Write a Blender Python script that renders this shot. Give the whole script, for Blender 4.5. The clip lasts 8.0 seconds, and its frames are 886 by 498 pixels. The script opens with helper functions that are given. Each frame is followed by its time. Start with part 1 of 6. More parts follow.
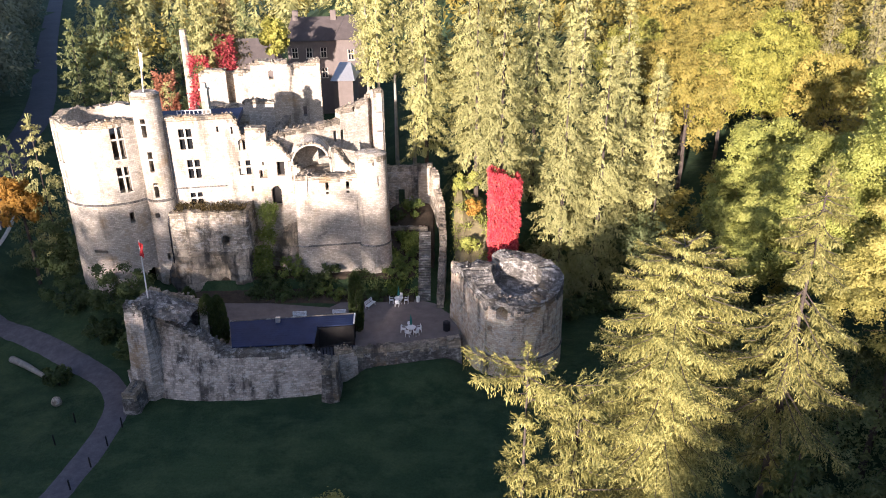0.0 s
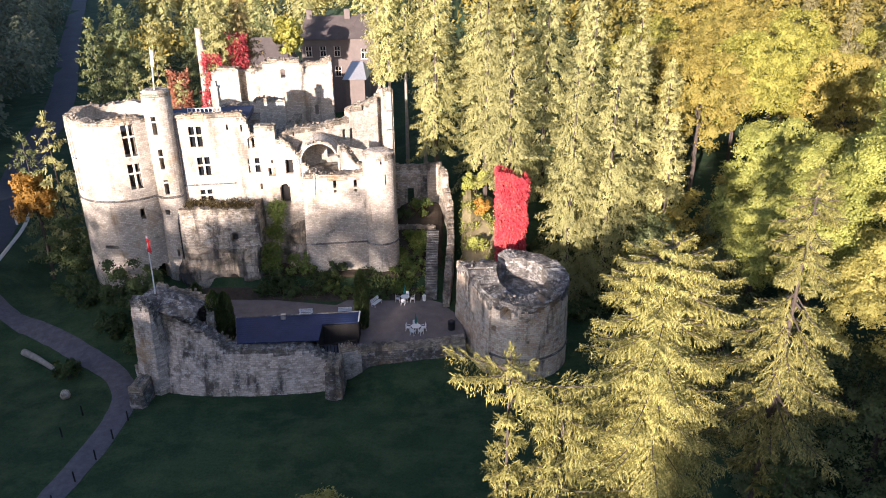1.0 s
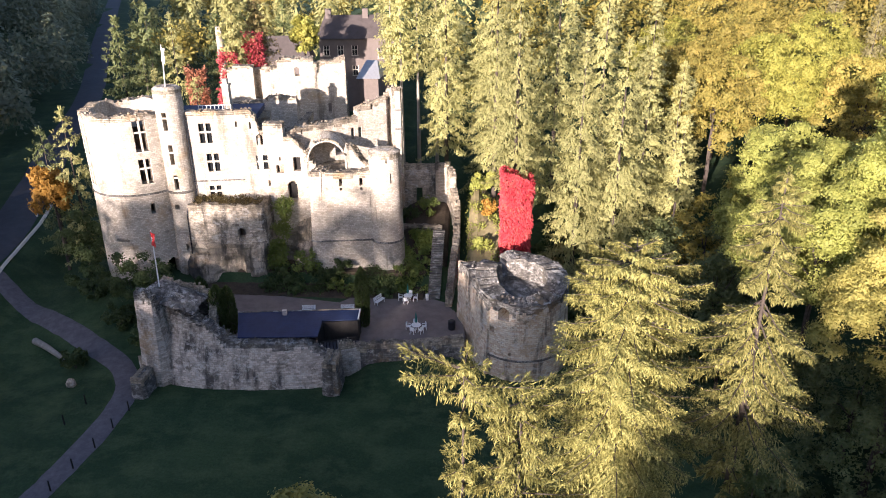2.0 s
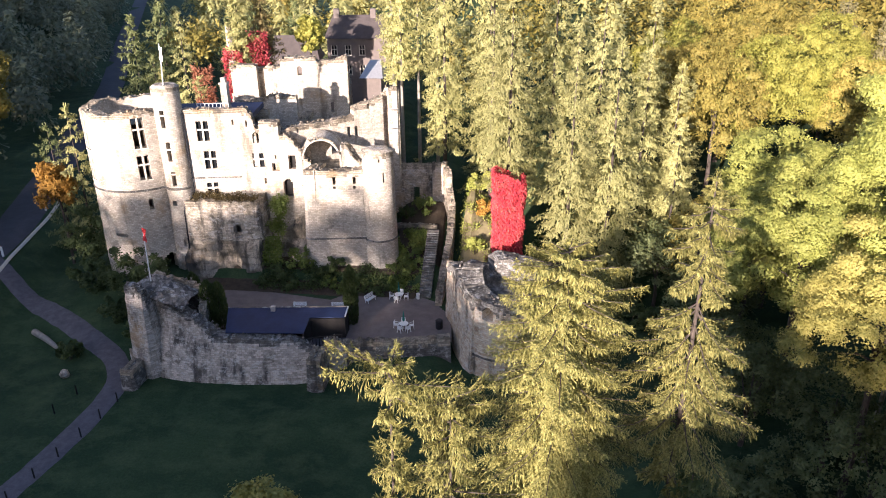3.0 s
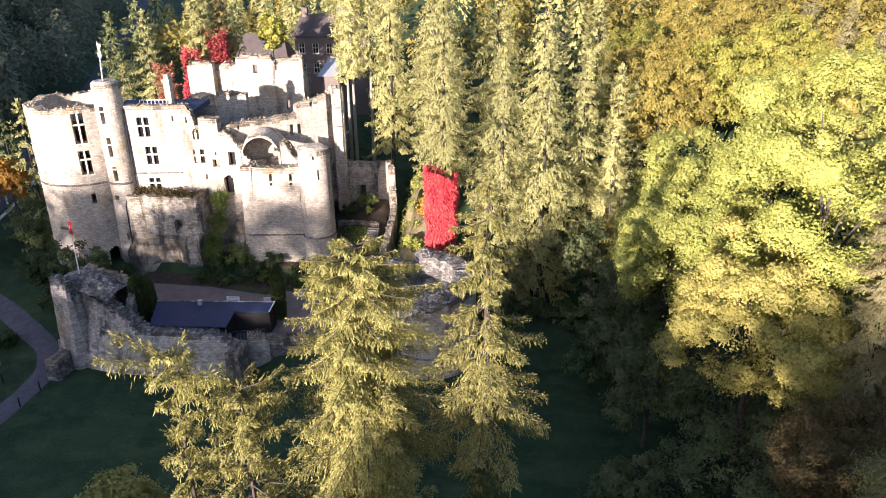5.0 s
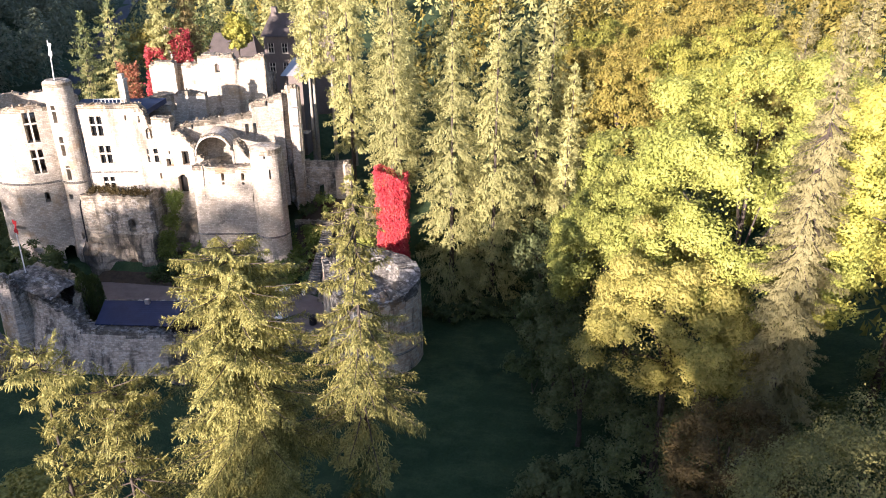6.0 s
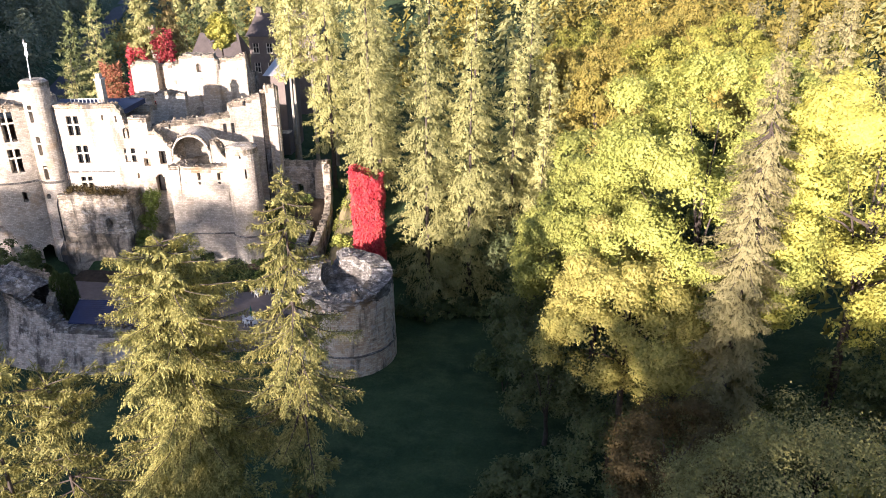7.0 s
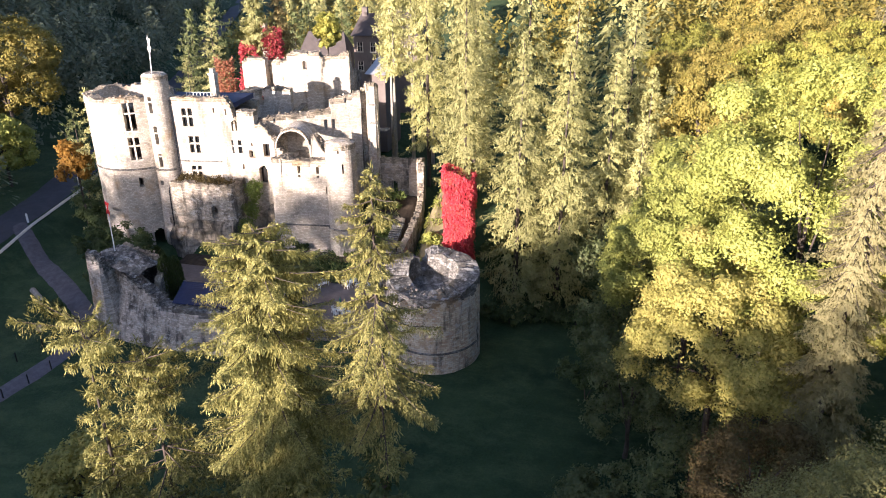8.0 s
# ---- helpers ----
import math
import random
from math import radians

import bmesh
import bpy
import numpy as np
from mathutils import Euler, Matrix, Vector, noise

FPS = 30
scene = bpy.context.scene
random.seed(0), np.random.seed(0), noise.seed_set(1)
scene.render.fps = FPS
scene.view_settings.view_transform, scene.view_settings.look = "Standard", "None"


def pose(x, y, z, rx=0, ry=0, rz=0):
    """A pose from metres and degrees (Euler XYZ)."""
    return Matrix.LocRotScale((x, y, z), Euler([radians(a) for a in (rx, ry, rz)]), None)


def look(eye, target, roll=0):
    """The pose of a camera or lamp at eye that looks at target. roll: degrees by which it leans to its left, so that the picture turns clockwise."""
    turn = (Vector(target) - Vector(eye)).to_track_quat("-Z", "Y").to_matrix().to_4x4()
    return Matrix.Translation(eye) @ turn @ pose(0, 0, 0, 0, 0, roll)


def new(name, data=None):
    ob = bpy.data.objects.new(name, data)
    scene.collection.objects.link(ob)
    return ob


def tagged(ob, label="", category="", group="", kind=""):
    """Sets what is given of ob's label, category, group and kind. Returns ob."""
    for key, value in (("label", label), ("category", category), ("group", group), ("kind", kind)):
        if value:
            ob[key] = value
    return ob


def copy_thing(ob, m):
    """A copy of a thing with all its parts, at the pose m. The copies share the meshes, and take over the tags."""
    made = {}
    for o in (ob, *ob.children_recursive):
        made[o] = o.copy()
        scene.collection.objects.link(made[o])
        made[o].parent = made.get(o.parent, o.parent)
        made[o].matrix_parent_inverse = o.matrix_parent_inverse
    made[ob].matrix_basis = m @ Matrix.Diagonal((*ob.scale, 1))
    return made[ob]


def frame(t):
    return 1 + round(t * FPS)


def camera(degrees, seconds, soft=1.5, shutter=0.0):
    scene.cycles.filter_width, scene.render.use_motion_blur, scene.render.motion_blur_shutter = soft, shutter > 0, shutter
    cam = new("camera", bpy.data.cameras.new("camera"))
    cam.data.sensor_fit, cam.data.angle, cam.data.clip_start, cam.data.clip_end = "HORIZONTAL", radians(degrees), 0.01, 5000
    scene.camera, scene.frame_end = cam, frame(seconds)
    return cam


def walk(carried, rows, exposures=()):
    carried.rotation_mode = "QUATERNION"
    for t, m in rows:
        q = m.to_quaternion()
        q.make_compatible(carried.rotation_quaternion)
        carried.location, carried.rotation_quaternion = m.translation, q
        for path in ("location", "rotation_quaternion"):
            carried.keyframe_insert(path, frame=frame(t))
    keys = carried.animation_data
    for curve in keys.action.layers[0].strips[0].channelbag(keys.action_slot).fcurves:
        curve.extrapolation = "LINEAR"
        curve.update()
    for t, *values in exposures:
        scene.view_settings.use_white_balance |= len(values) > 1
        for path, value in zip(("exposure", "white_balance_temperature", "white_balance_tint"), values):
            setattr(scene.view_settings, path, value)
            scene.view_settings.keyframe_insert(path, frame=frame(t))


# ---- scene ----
cam = camera(64.4, 8.0, 1.0)
PATH = [
    (0, (-0.222, -0.666, 45.266), (-0.218, 1.168, 44.468), -0.4),
    (0.5, (0.308, -0.656, 45.296), (0.31, 1.177, 44.496), -0.4),
    (1, (1.405, -0.665, 45.271), (1.354, 1.167, 44.471), -0.5),
    (1.5, (2.79, -0.641, 45.224), (2.711, 1.19, 44.424), -0.4),
    (2.8, (8.213, -0.565, 45.28), (8.006, 1.257, 44.482), -0.4),
    (3, (9.117, -0.525, 45.305), (8.91, 1.296, 44.506), -0.4),
    (3.5, (11.45, -0.409, 45.342), (11.206, 1.408, 44.542), -0.4),
    (4, (14.363, -0.214, 45.343), (14.106, 1.601, 44.543), -0.3),
    (4.2, (15.475, -0.17, 45.338), (15.218, 1.645, 44.538), -0.3),
    (5.3, (21.882, 0.419, 45.325), (21.624, 2.233, 44.524), -0.2),
    (5.5, (23.106, 0.555, 45.32), (22.848, 2.369, 44.519), -0.2),
    (6, (26.27, 0.953, 45.345), (26.014, 2.768, 44.543), -0.1),
    (6.5, (28.274, 1.155, 45.355), (28.021, 2.97, 44.554), -0.1),
    (7, (29.551, 1.217, 45.337), (29.293, 3.031, 44.536), -0.1),
    (7.1, (29.62, 1.219, 45.33), (29.337, 3.031, 44.53), -0.1),
    (7.2, (29.69, 1.222, 45.32), (29.331, 3.018, 44.521), -0.2),
    (7.3, (29.76, 1.224, 45.31), (29.351, 3.009, 44.512), -0.2),
    (7.4, (29.82, 1.226, 45.304), (29.362, 3.0, 44.506), -0.3),
    (7.5, (29.865, 1.228, 45.299), (29.38, 2.996, 44.501), -0.3),
    (8, (29.985, 1.208, 45.294), (29.472, 2.969, 44.497), -0.3),
]
walk(cam, [(t, look(eye, target, roll)) for t, eye, target, roll in PATH], [(0, 1.77, 5700, 26), (4, 1.82, 5700, 26), (5.5, 1.90, 5700, 26), (8, 1.98, 5700, 26)])

# ---- light ----
SUN_AZ, SUN_EL = radians(22.0), radians(10.8)  # the sun stands low, behind the camera and a little to its left
sky = bpy.data.worlds.new("sky")
scene.world = sky
sky.use_nodes = True
nt = sky.node_tree
tex = nt.nodes.new("ShaderNodeTexSky")
tex.sky_type, tex.sun_disc = "NISHITA", False
tex.sun_elevation, tex.sun_rotation = SUN_EL, math.pi + SUN_AZ
nt.links.new(tex.outputs[0], nt.nodes["Background"].inputs[0])
nt.nodes["Background"].inputs[1].default_value = 0.08
lamp = bpy.data.lights.new("sun", "SUN")
lamp.energy, lamp.angle, lamp.color = 5.0, radians(0.53), (1.0, 0.85, 0.62)
sun = new("sun", lamp)
sun.matrix_world = look((0, 0, 0), (math.sin(SUN_AZ), math.cos(SUN_AZ), -math.tan(SUN_EL)))


# ---- materials ----
def base_mat(name, rough=0.9):
    m = bpy.data.materials.new(name)
    m.use_nodes = True
    n = m.node_tree
    b = n.nodes["Principled BSDF"]
    b.inputs["Roughness"].default_value = rough
    b.inputs["Specular IOR Level"].default_value = 0.25
    return m, n, b


def node(n, kind, links=(), **values):
    made = n.nodes.new(kind)
    for key, v in values.items():
        made.inputs[key.replace("_", " ")].default_value = v
    for socket, src in links:
        n.links.new(src, made.inputs[socket])
    return made


def ramp(n, src, stops):
    r = n.nodes.new("ShaderNodeValToRGB")
    el = r.color_ramp.elements
    while len(el) < len(stops):
        el.new(0.5)
    for e, (p, c) in zip(el, stops):
        e.position, e.color = p, (*c, 1) if len(c) == 3 else c
    n.links.new(src, r.inputs[0])
    return r.outputs[0]


def mix(n, fac, a, b, blend="MIX"):
    m = n.nodes.new("ShaderNodeMix")
    m.data_type, m.blend_type = "RGBA", blend
    for sock, v in ((m.inputs[0], fac), (m.inputs[6], a), (m.inputs[7], b)):
        if isinstance(v, (int, float)):
            sock.default_value = v
        elif isinstance(v, tuple):
            sock.default_value = (*v, 1)
        else:
            n.links.new(v, sock)
    return m.outputs[2]


def noise_tex(n, vec, scale, detail=6.0, rough=0.6):
    return node(n, "ShaderNodeTexNoise", [("Vector", vec)], Scale=scale, Detail=detail, Roughness=rough).outputs[0]


def stretched(n, vec, scale):
    return node(n, "ShaderNodeMapping", [("Vector", vec)], Scale=scale).outputs[0]


def grey(v):
    return (v, v, v)


def stone_mat(name, light, dark, stain, amount=0.5, bump=0.25, course=0.28, stain_col=(0.05, 0.048, 0.045), lime=0.0, joint=0.42):
    """Coursed rubble: stones told apart by tone, joints recessed, weather stains that run down."""
    m, n, b = base_mat(name, 0.95)
    uv = n.nodes.new("ShaderNodeTexCoord").outputs["UV"]
    pos = n.nodes.new("ShaderNodeNewGeometry").outputs["Position"]
    wob = node(n, "ShaderNodeTexNoise", [("Vector", uv)], Scale=1.3, Detail=3.0)
    warped = mix(n, 0.12, uv, wob.outputs["Color"], "ADD")
    br = n.nodes.new("ShaderNodeTexBrick")
    n.links.new(warped, br.inputs["Vector"])
    for key, v in (("Scale", 1.0), ("Mortar Size", 0.026), ("Mortar Smooth", 0.4), ("Bias", 0.0), ("Brick Width", course * 1.9), ("Row Height", course)):
        br.inputs[key].default_value = v
    br.inputs["Color1"].default_value = (*grey(0.15), 1)
    br.inputs["Color2"].default_value = (*grey(0.85), 1)
    br.inputs["Mortar"].default_value = (*grey(0.5), 1)
    big = noise_tex(n, pos, 0.22, 5.0)
    mid = noise_tex(n, pos, 1.1, 6.0, 0.7)
    fine = noise_tex(n, pos, 5.0, 5.0, 0.7)
    tone = mix(n, 0.5, ramp(n, big, [(0.3, grey(0.0)), (0.7, grey(1.0))]), ramp(n, mid, [(0.3, grey(0.0)), (0.7, grey(1.0))]))
    col = mix(n, tone, dark, light)
    col = mix(n, joint, col, br.outputs["Color"], "OVERLAY")
    col = mix(n, 0.35, col, ramp(n, fine, [(0.3, grey(0.2)), (0.7, grey(0.8))]), "OVERLAY")
    col = mix(n, ramp(n, br.outputs["Fac"], [(0.2, grey(0.0)), (0.9, grey(0.35))]), col, tuple(v * 0.4 for v in dark))
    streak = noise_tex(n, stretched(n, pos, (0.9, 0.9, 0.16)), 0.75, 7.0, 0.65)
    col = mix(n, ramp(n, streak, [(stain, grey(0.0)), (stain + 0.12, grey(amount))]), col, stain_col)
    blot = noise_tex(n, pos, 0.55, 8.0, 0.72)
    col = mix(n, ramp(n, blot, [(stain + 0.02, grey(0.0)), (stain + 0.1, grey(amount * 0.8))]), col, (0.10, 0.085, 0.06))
    rust = noise_tex(n, pos, 0.16, 6.0, 0.65)
    col = mix(n, ramp(n, rust, [(0.57, grey(0.0)), (0.66, grey(0.6))]), col, (0.36, 0.235, 0.115))
    if lime:
        patch = noise_tex(n, stretched(n, pos, (1.0, 1.0, 1.6)), 0.9, 9.0, 0.78)
        col = mix(n, ramp(n, patch, [(0.52, grey(0.0)), (0.6, grey(lime))]), col, (0.66, 0.64, 0.60))
    n.links.new(col, b.inputs["Base Color"])
    rel = mix(n, 0.4, node(n, "ShaderNodeInvert", [("Color", br.outputs["Fac"])]).outputs[0], fine)
    bm_ = node(n, "ShaderNodeBump", [("Height", rel)], Strength=bump * 1.8, Distance=0.14)
    n.links.new(bm_.outputs[0], b.inputs["Normal"])
    return m


def plain_mat(name, col, rough=0.8, vary=0.3, scale=2.0, bump=0.1, metal=0.0):
    m, n, b = base_mat(name, rough)
    pos = n.nodes.new("ShaderNodeNewGeometry").outputs["Position"]
    a = noise_tex(n, pos, scale, 6.0, 0.7)
    c = noise_tex(n, pos, scale * 9, 4.0, 0.6)
    lo = tuple(v * (1 - vary) for v in col)
    hi = tuple(min(1, v * (1 + vary)) for v in col)
    out = mix(n, ramp(n, a, [(0.3, grey(0.0)), (0.7, grey(1.0))]), lo, hi)
    out = mix(n, 0.3 * vary, out, ramp(n, c, [(0.3, grey(0.0)), (0.7, grey(1.0))]), "OVERLAY")
    n.links.new(out, b.inputs["Base Color"])
    b.inputs["Metallic"].default_value = metal
    if bump:
        bm_ = node(n, "ShaderNodeBump", [("Height", c)], Strength=bump, Distance=0.05)
        n.links.new(bm_.outputs[0], b.inputs["Normal"])
    return m


def leaf_mat(name, cols, through_light=0.3, scale=0.25, rough=0.6, vary=0.2):
    """Leaves: colour differs leaf by leaf and, more slowly, over the crown and from tree to tree."""
    m, n, b = base_mat(name, rough)
    geo = n.nodes.new("ShaderNodeNewGeometry")
    info = n.nodes.new("ShaderNodeObjectInfo")
    big = noise_tex(n, geo.outputs["Position"], scale, 3.0)
    tuft = noise_tex(n, geo.outputs["Position"], scale * 7, 3.0)
    both = node(n, "ShaderNodeMath", [(0, tuft), (1, big)])
    both.operation = "ADD"
    fac = node(n, "ShaderNodeMath", [(0, both.outputs[0])])
    fac.operation, fac.inputs[1].default_value = "MULTIPLY", (1 - vary) / 2
    half = node(n, "ShaderNodeMath", [(0, geo.outputs["Random Per Island"]), (2, fac.outputs[0])])
    half.operation, half.inputs[1].default_value = "MULTIPLY_ADD", vary
    k = len(cols) - 1
    col = ramp(n, half.outputs[0], [(0.18 + 0.64 * i / k, c) for i, c in enumerate(cols)])
    own = ramp(n, info.outputs["Random"], [(0.0, grey(0.8)), (1.0, grey(1.15))])
    col = mix(n, 1.0, col, own, "MULTIPLY")
    n.links.new(col, b.inputs["Base Color"])
    tr = node(n, "ShaderNodeBsdfTranslucent", [("Color", col)])
    sh = node(n, "ShaderNodeMixShader", [(1, b.outputs[0]), (2, tr.outputs[0])])
    sh.inputs[0].default_value = through_light
    n.links.new(sh.outputs[0], n.nodes["Material Output"].inputs["Surface"])
    return m


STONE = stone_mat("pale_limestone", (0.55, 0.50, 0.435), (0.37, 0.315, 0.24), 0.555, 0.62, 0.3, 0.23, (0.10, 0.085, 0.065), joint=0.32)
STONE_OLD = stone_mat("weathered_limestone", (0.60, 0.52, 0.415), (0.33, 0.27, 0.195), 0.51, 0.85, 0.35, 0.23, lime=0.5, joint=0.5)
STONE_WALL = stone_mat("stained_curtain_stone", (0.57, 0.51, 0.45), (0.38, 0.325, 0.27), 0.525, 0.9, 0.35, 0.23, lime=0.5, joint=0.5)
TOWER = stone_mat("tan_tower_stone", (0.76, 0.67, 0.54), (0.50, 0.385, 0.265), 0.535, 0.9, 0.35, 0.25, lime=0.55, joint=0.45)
STONE_DARK = stone_mat("moss_and_shadow_rubble", (0.25, 0.235, 0.215), (0.065, 0.06, 0.054), 0.50, 0.7, 0.5, 0.22, lime=0.4, joint=0.5)
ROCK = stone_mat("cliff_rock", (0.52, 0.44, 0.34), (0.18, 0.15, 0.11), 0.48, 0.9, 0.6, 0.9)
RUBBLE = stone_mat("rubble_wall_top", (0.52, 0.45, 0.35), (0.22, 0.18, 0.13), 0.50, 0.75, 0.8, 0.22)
BAND = stone_mat("lichen_and_shade_stone", (0.30, 0.28, 0.255), (0.065, 0.06, 0.054), 0.49, 0.8, 0.6, 0.22, lime=0.55, joint=0.7)
ROOF = plain_mat("brown_grey_slate", (0.075, 0.062, 0.058), 0.7, 0.25, 0.8, 0.1)
# blue of the reflected sky is put into the slate's base colour
SLATE = plain_mat("sky_tinted_slate", (0.016, 0.028, 0.075), 0.65, 0.2, 0.8, 0.15)
HOUSE = plain_mat("grey_render", (0.145, 0.12, 0.108), 0.9, 0.15, 0.6, 0.05)
WHITE = plain_mat("white_plastic", (0.78, 0.78, 0.76), 0.45, 0.06, 3.0, 0.0)
METAL = plain_mat("grey_painted_metal", (0.5, 0.5, 0.5), 0.4, 0.1, 3.0, 0.0, 0.6)
DARKMETAL = plain_mat("dark_iron", (0.03, 0.03, 0.035), 0.5, 0.2, 3.0, 0.0, 0.4)
# near black, so that panelled openings and the shed porch look unlit
TIMBER = plain_mat("dark_wood_and_shade", (0.020, 0.018, 0.017), 0.8, 0.35, 1.5, 0.1)
RED_CLOTH = plain_mat("red_cloth", (0.55, 0.05, 0.05), 0.9, 0.2, 3.0, 0.0)
WHITE_CLOTH = plain_mat("white_cloth", (0.75, 0.75, 0.75), 0.9, 0.1, 3.0, 0.0)
GREEN_CLOTH = plain_mat("green_canvas", (0.03, 0.16, 0.13), 0.9, 0.2, 3.0, 0.0)
TRIMSTONE = plain_mat("dressed_stone", (0.55, 0.50, 0.41), 0.9, 0.18, 2.0, 0.1)
GRAVEL = plain_mat("gravel", (0.105, 0.098, 0.108), 0.95, 0.3, 1.2, 0.3)
TERRACE = plain_mat("terrace_gravel", (0.165, 0.14, 0.13), 0.95, 0.2, 0.7, 0.2)
ASPHALT = plain_mat("asphalt", (0.055, 0.055, 0.065), 0.8, 0.2, 0.6, 0.1)
BARK = plain_mat("bark", (0.075, 0.06, 0.05), 0.95, 0.4, 2.5, 0.4)
PALEBARK = plain_mat("pale_bark", (0.27, 0.245, 0.21), 0.9, 0.3, 2.5, 0.3)
EARTH = plain_mat("bare_earth", (0.23, 0.19, 0.10), 0.95, 0.35, 0.6, 0.4)
SOIL = plain_mat("garden_soil", (0.06, 0.045, 0.03), 0.95, 0.35, 1.2, 0.3)
GLASS, gn, gb = base_mat("window_glass", 0.08)
gb.inputs["Base Color"].default_value = (0.015, 0.016, 0.018, 1)
gb.inputs["Specular IOR Level"].default_value = 0.5

SPRUCE = leaf_mat("spruce_needles", [(0.085, 0.10, 0.03), (0.265, 0.245, 0.07), (0.50, 0.45, 0.145)], 0.22, vary=0.42)
SPRUCE_FAR = leaf_mat("spruce_needles_olive", [(0.24, 0.255, 0.09), (0.385, 0.37, 0.145), (0.51, 0.47, 0.195)], 0.3, vary=0.25)
PINE = leaf_mat("dark_pine_needles", [(0.07, 0.10, 0.04), (0.16, 0.185, 0.07), (0.31, 0.295, 0.11)], 0.26)
ASH = leaf_mat("ash_leaves", [(0.13, 0.135, 0.05), (0.24, 0.23, 0.082), (0.44, 0.38, 0.13)], 0.35, 0.5)
TAN = leaf_mat("tan_spruce_needles", [(0.22, 0.20, 0.09), (0.28, 0.25, 0.115), (0.34, 0.30, 0.145)], 0.35, vary=0.05)
HAZEL = leaf_mat("hazel_leaves", [(0.075, 0.105, 0.042), (0.135, 0.16, 0.062), (0.22, 0.225, 0.088)], 0.3, 0.4)
OAK = leaf_mat("oak_leaves", [(0.13, 0.17, 0.038), (0.335, 0.35, 0.078), (0.53, 0.50, 0.14)], 0.28)
OLIVE = leaf_mat("turning_leaves", [(0.18, 0.18, 0.045), (0.36, 0.325, 0.085), (0.50, 0.43, 0.14)], 0.36)
YELLOW = leaf_mat("yellow_leaves", [(0.17, 0.19, 0.04), (0.385, 0.37, 0.075), (0.54, 0.475, 0.11)], 0.3)
GOLD = leaf_mat("golden_beech_leaves", [(0.10, 0.12, 0.03), (0.275, 0.23, 0.05), (0.42, 0.305, 0.07)], 0.3)
LIME = leaf_mat("yellow_green_beech_leaves", [(0.13, 0.165, 0.035), (0.31, 0.30, 0.055), (0.46, 0.40, 0.085)], 0.34)
ORANGE = leaf_mat("orange_leaves", [(0.20, 0.12, 0.03), (0.40, 0.22, 0.04), (0.48, 0.31, 0.07)], 0.35)
CRIMSON = leaf_mat("crimson_creeper_leaves", [(0.46, 0.025, 0.05), (0.72, 0.09, 0.11), (0.82, 0.33, 0.20)], 0.35, 0.6)
WINE = leaf_mat("wine_red_creeper_leaves", [(0.26, 0.03, 0.04), (0.46, 0.07, 0.085), (0.56, 0.22, 0.13)], 0.3, 0.6)
RUST = leaf_mat("rust_red_leaves", [(0.16, 0.11, 0.05), (0.32, 0.13, 0.075), (0.42, 0.20, 0.10)], 0.35, 0.5)
RUSSET = leaf_mat("russet_conifer_needles", [(0.11, 0.11, 0.04), (0.23, 0.185, 0.07), (0.33, 0.215, 0.10)], 0.3)
BROWNLEAF = leaf_mat("brown_leaves", [(0.05, 0.045, 0.018), (0.095, 0.07, 0.026), (0.14, 0.10, 0.036)], 0.3)
IVY = leaf_mat("ivy_leaves", [(0.06, 0.10, 0.025), (0.15, 0.195, 0.045), (0.30, 0.31, 0.075)], 0.3, 0.5)
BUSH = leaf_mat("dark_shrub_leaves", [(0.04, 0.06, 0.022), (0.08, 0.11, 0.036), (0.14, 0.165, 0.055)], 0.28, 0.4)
# the valley's shade and haze are put into this leaf colour
DEEP = leaf_mat("shaded_forest_leaves", [(0.11, 0.135, 0.09), (0.18, 0.20, 0.125), (0.28, 0.27, 0.15)], 0.3, 0.08)


def grass_mat():
    m, n, b = base_mat("meadow_grass", 0.95)
    pos = n.nodes.new("ShaderNodeNewGeometry").outputs["Position"]
    a = noise_tex(n, pos, 0.07, 6.0, 0.65)
    c = noise_tex(n, stretched(n, pos, (0.7, 1.0, 1.0)), 0.35, 9.0, 0.72)
    d = noise_tex(n, pos, 4.0, 5.0, 0.75)
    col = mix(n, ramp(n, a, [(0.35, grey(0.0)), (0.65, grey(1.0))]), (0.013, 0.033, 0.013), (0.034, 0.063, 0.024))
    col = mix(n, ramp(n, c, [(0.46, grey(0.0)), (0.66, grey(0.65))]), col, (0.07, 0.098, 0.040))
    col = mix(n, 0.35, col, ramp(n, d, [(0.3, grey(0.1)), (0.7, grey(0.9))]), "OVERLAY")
    n.links.new(col, b.inputs["Base Color"])
    n.links.new(node(n, "ShaderNodeBump", [("Height", d)], Strength=0.5, Distance=0.2).outputs[0], b.inputs["Normal"])
    return m


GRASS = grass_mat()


# ---- mesh helpers ----
def part(name, bm, material, parent=None, label=""):
    """Links a bmesh as one mesh object under a thing or part."""
    me = bpy.data.meshes.new(name)
    bm.to_mesh(me)
    bm.free()
    me.materials.append(material)
    ob = new(name, me)
    if parent:
        ob.parent = parent
        ob.matrix_parent_inverse = parent.matrix_world.inverted()
    if label:
        ob["label"] = label
    return ob


def empty(name, label, category, x=0, y=0, z=0, group="", kind=""):
    ob = new(name)
    ob.matrix_world = pose(x, y, z)
    ob.empty_display_size = 0.2
    bpy.context.view_layer.update()
    return tagged(ob, label, category, group, kind)


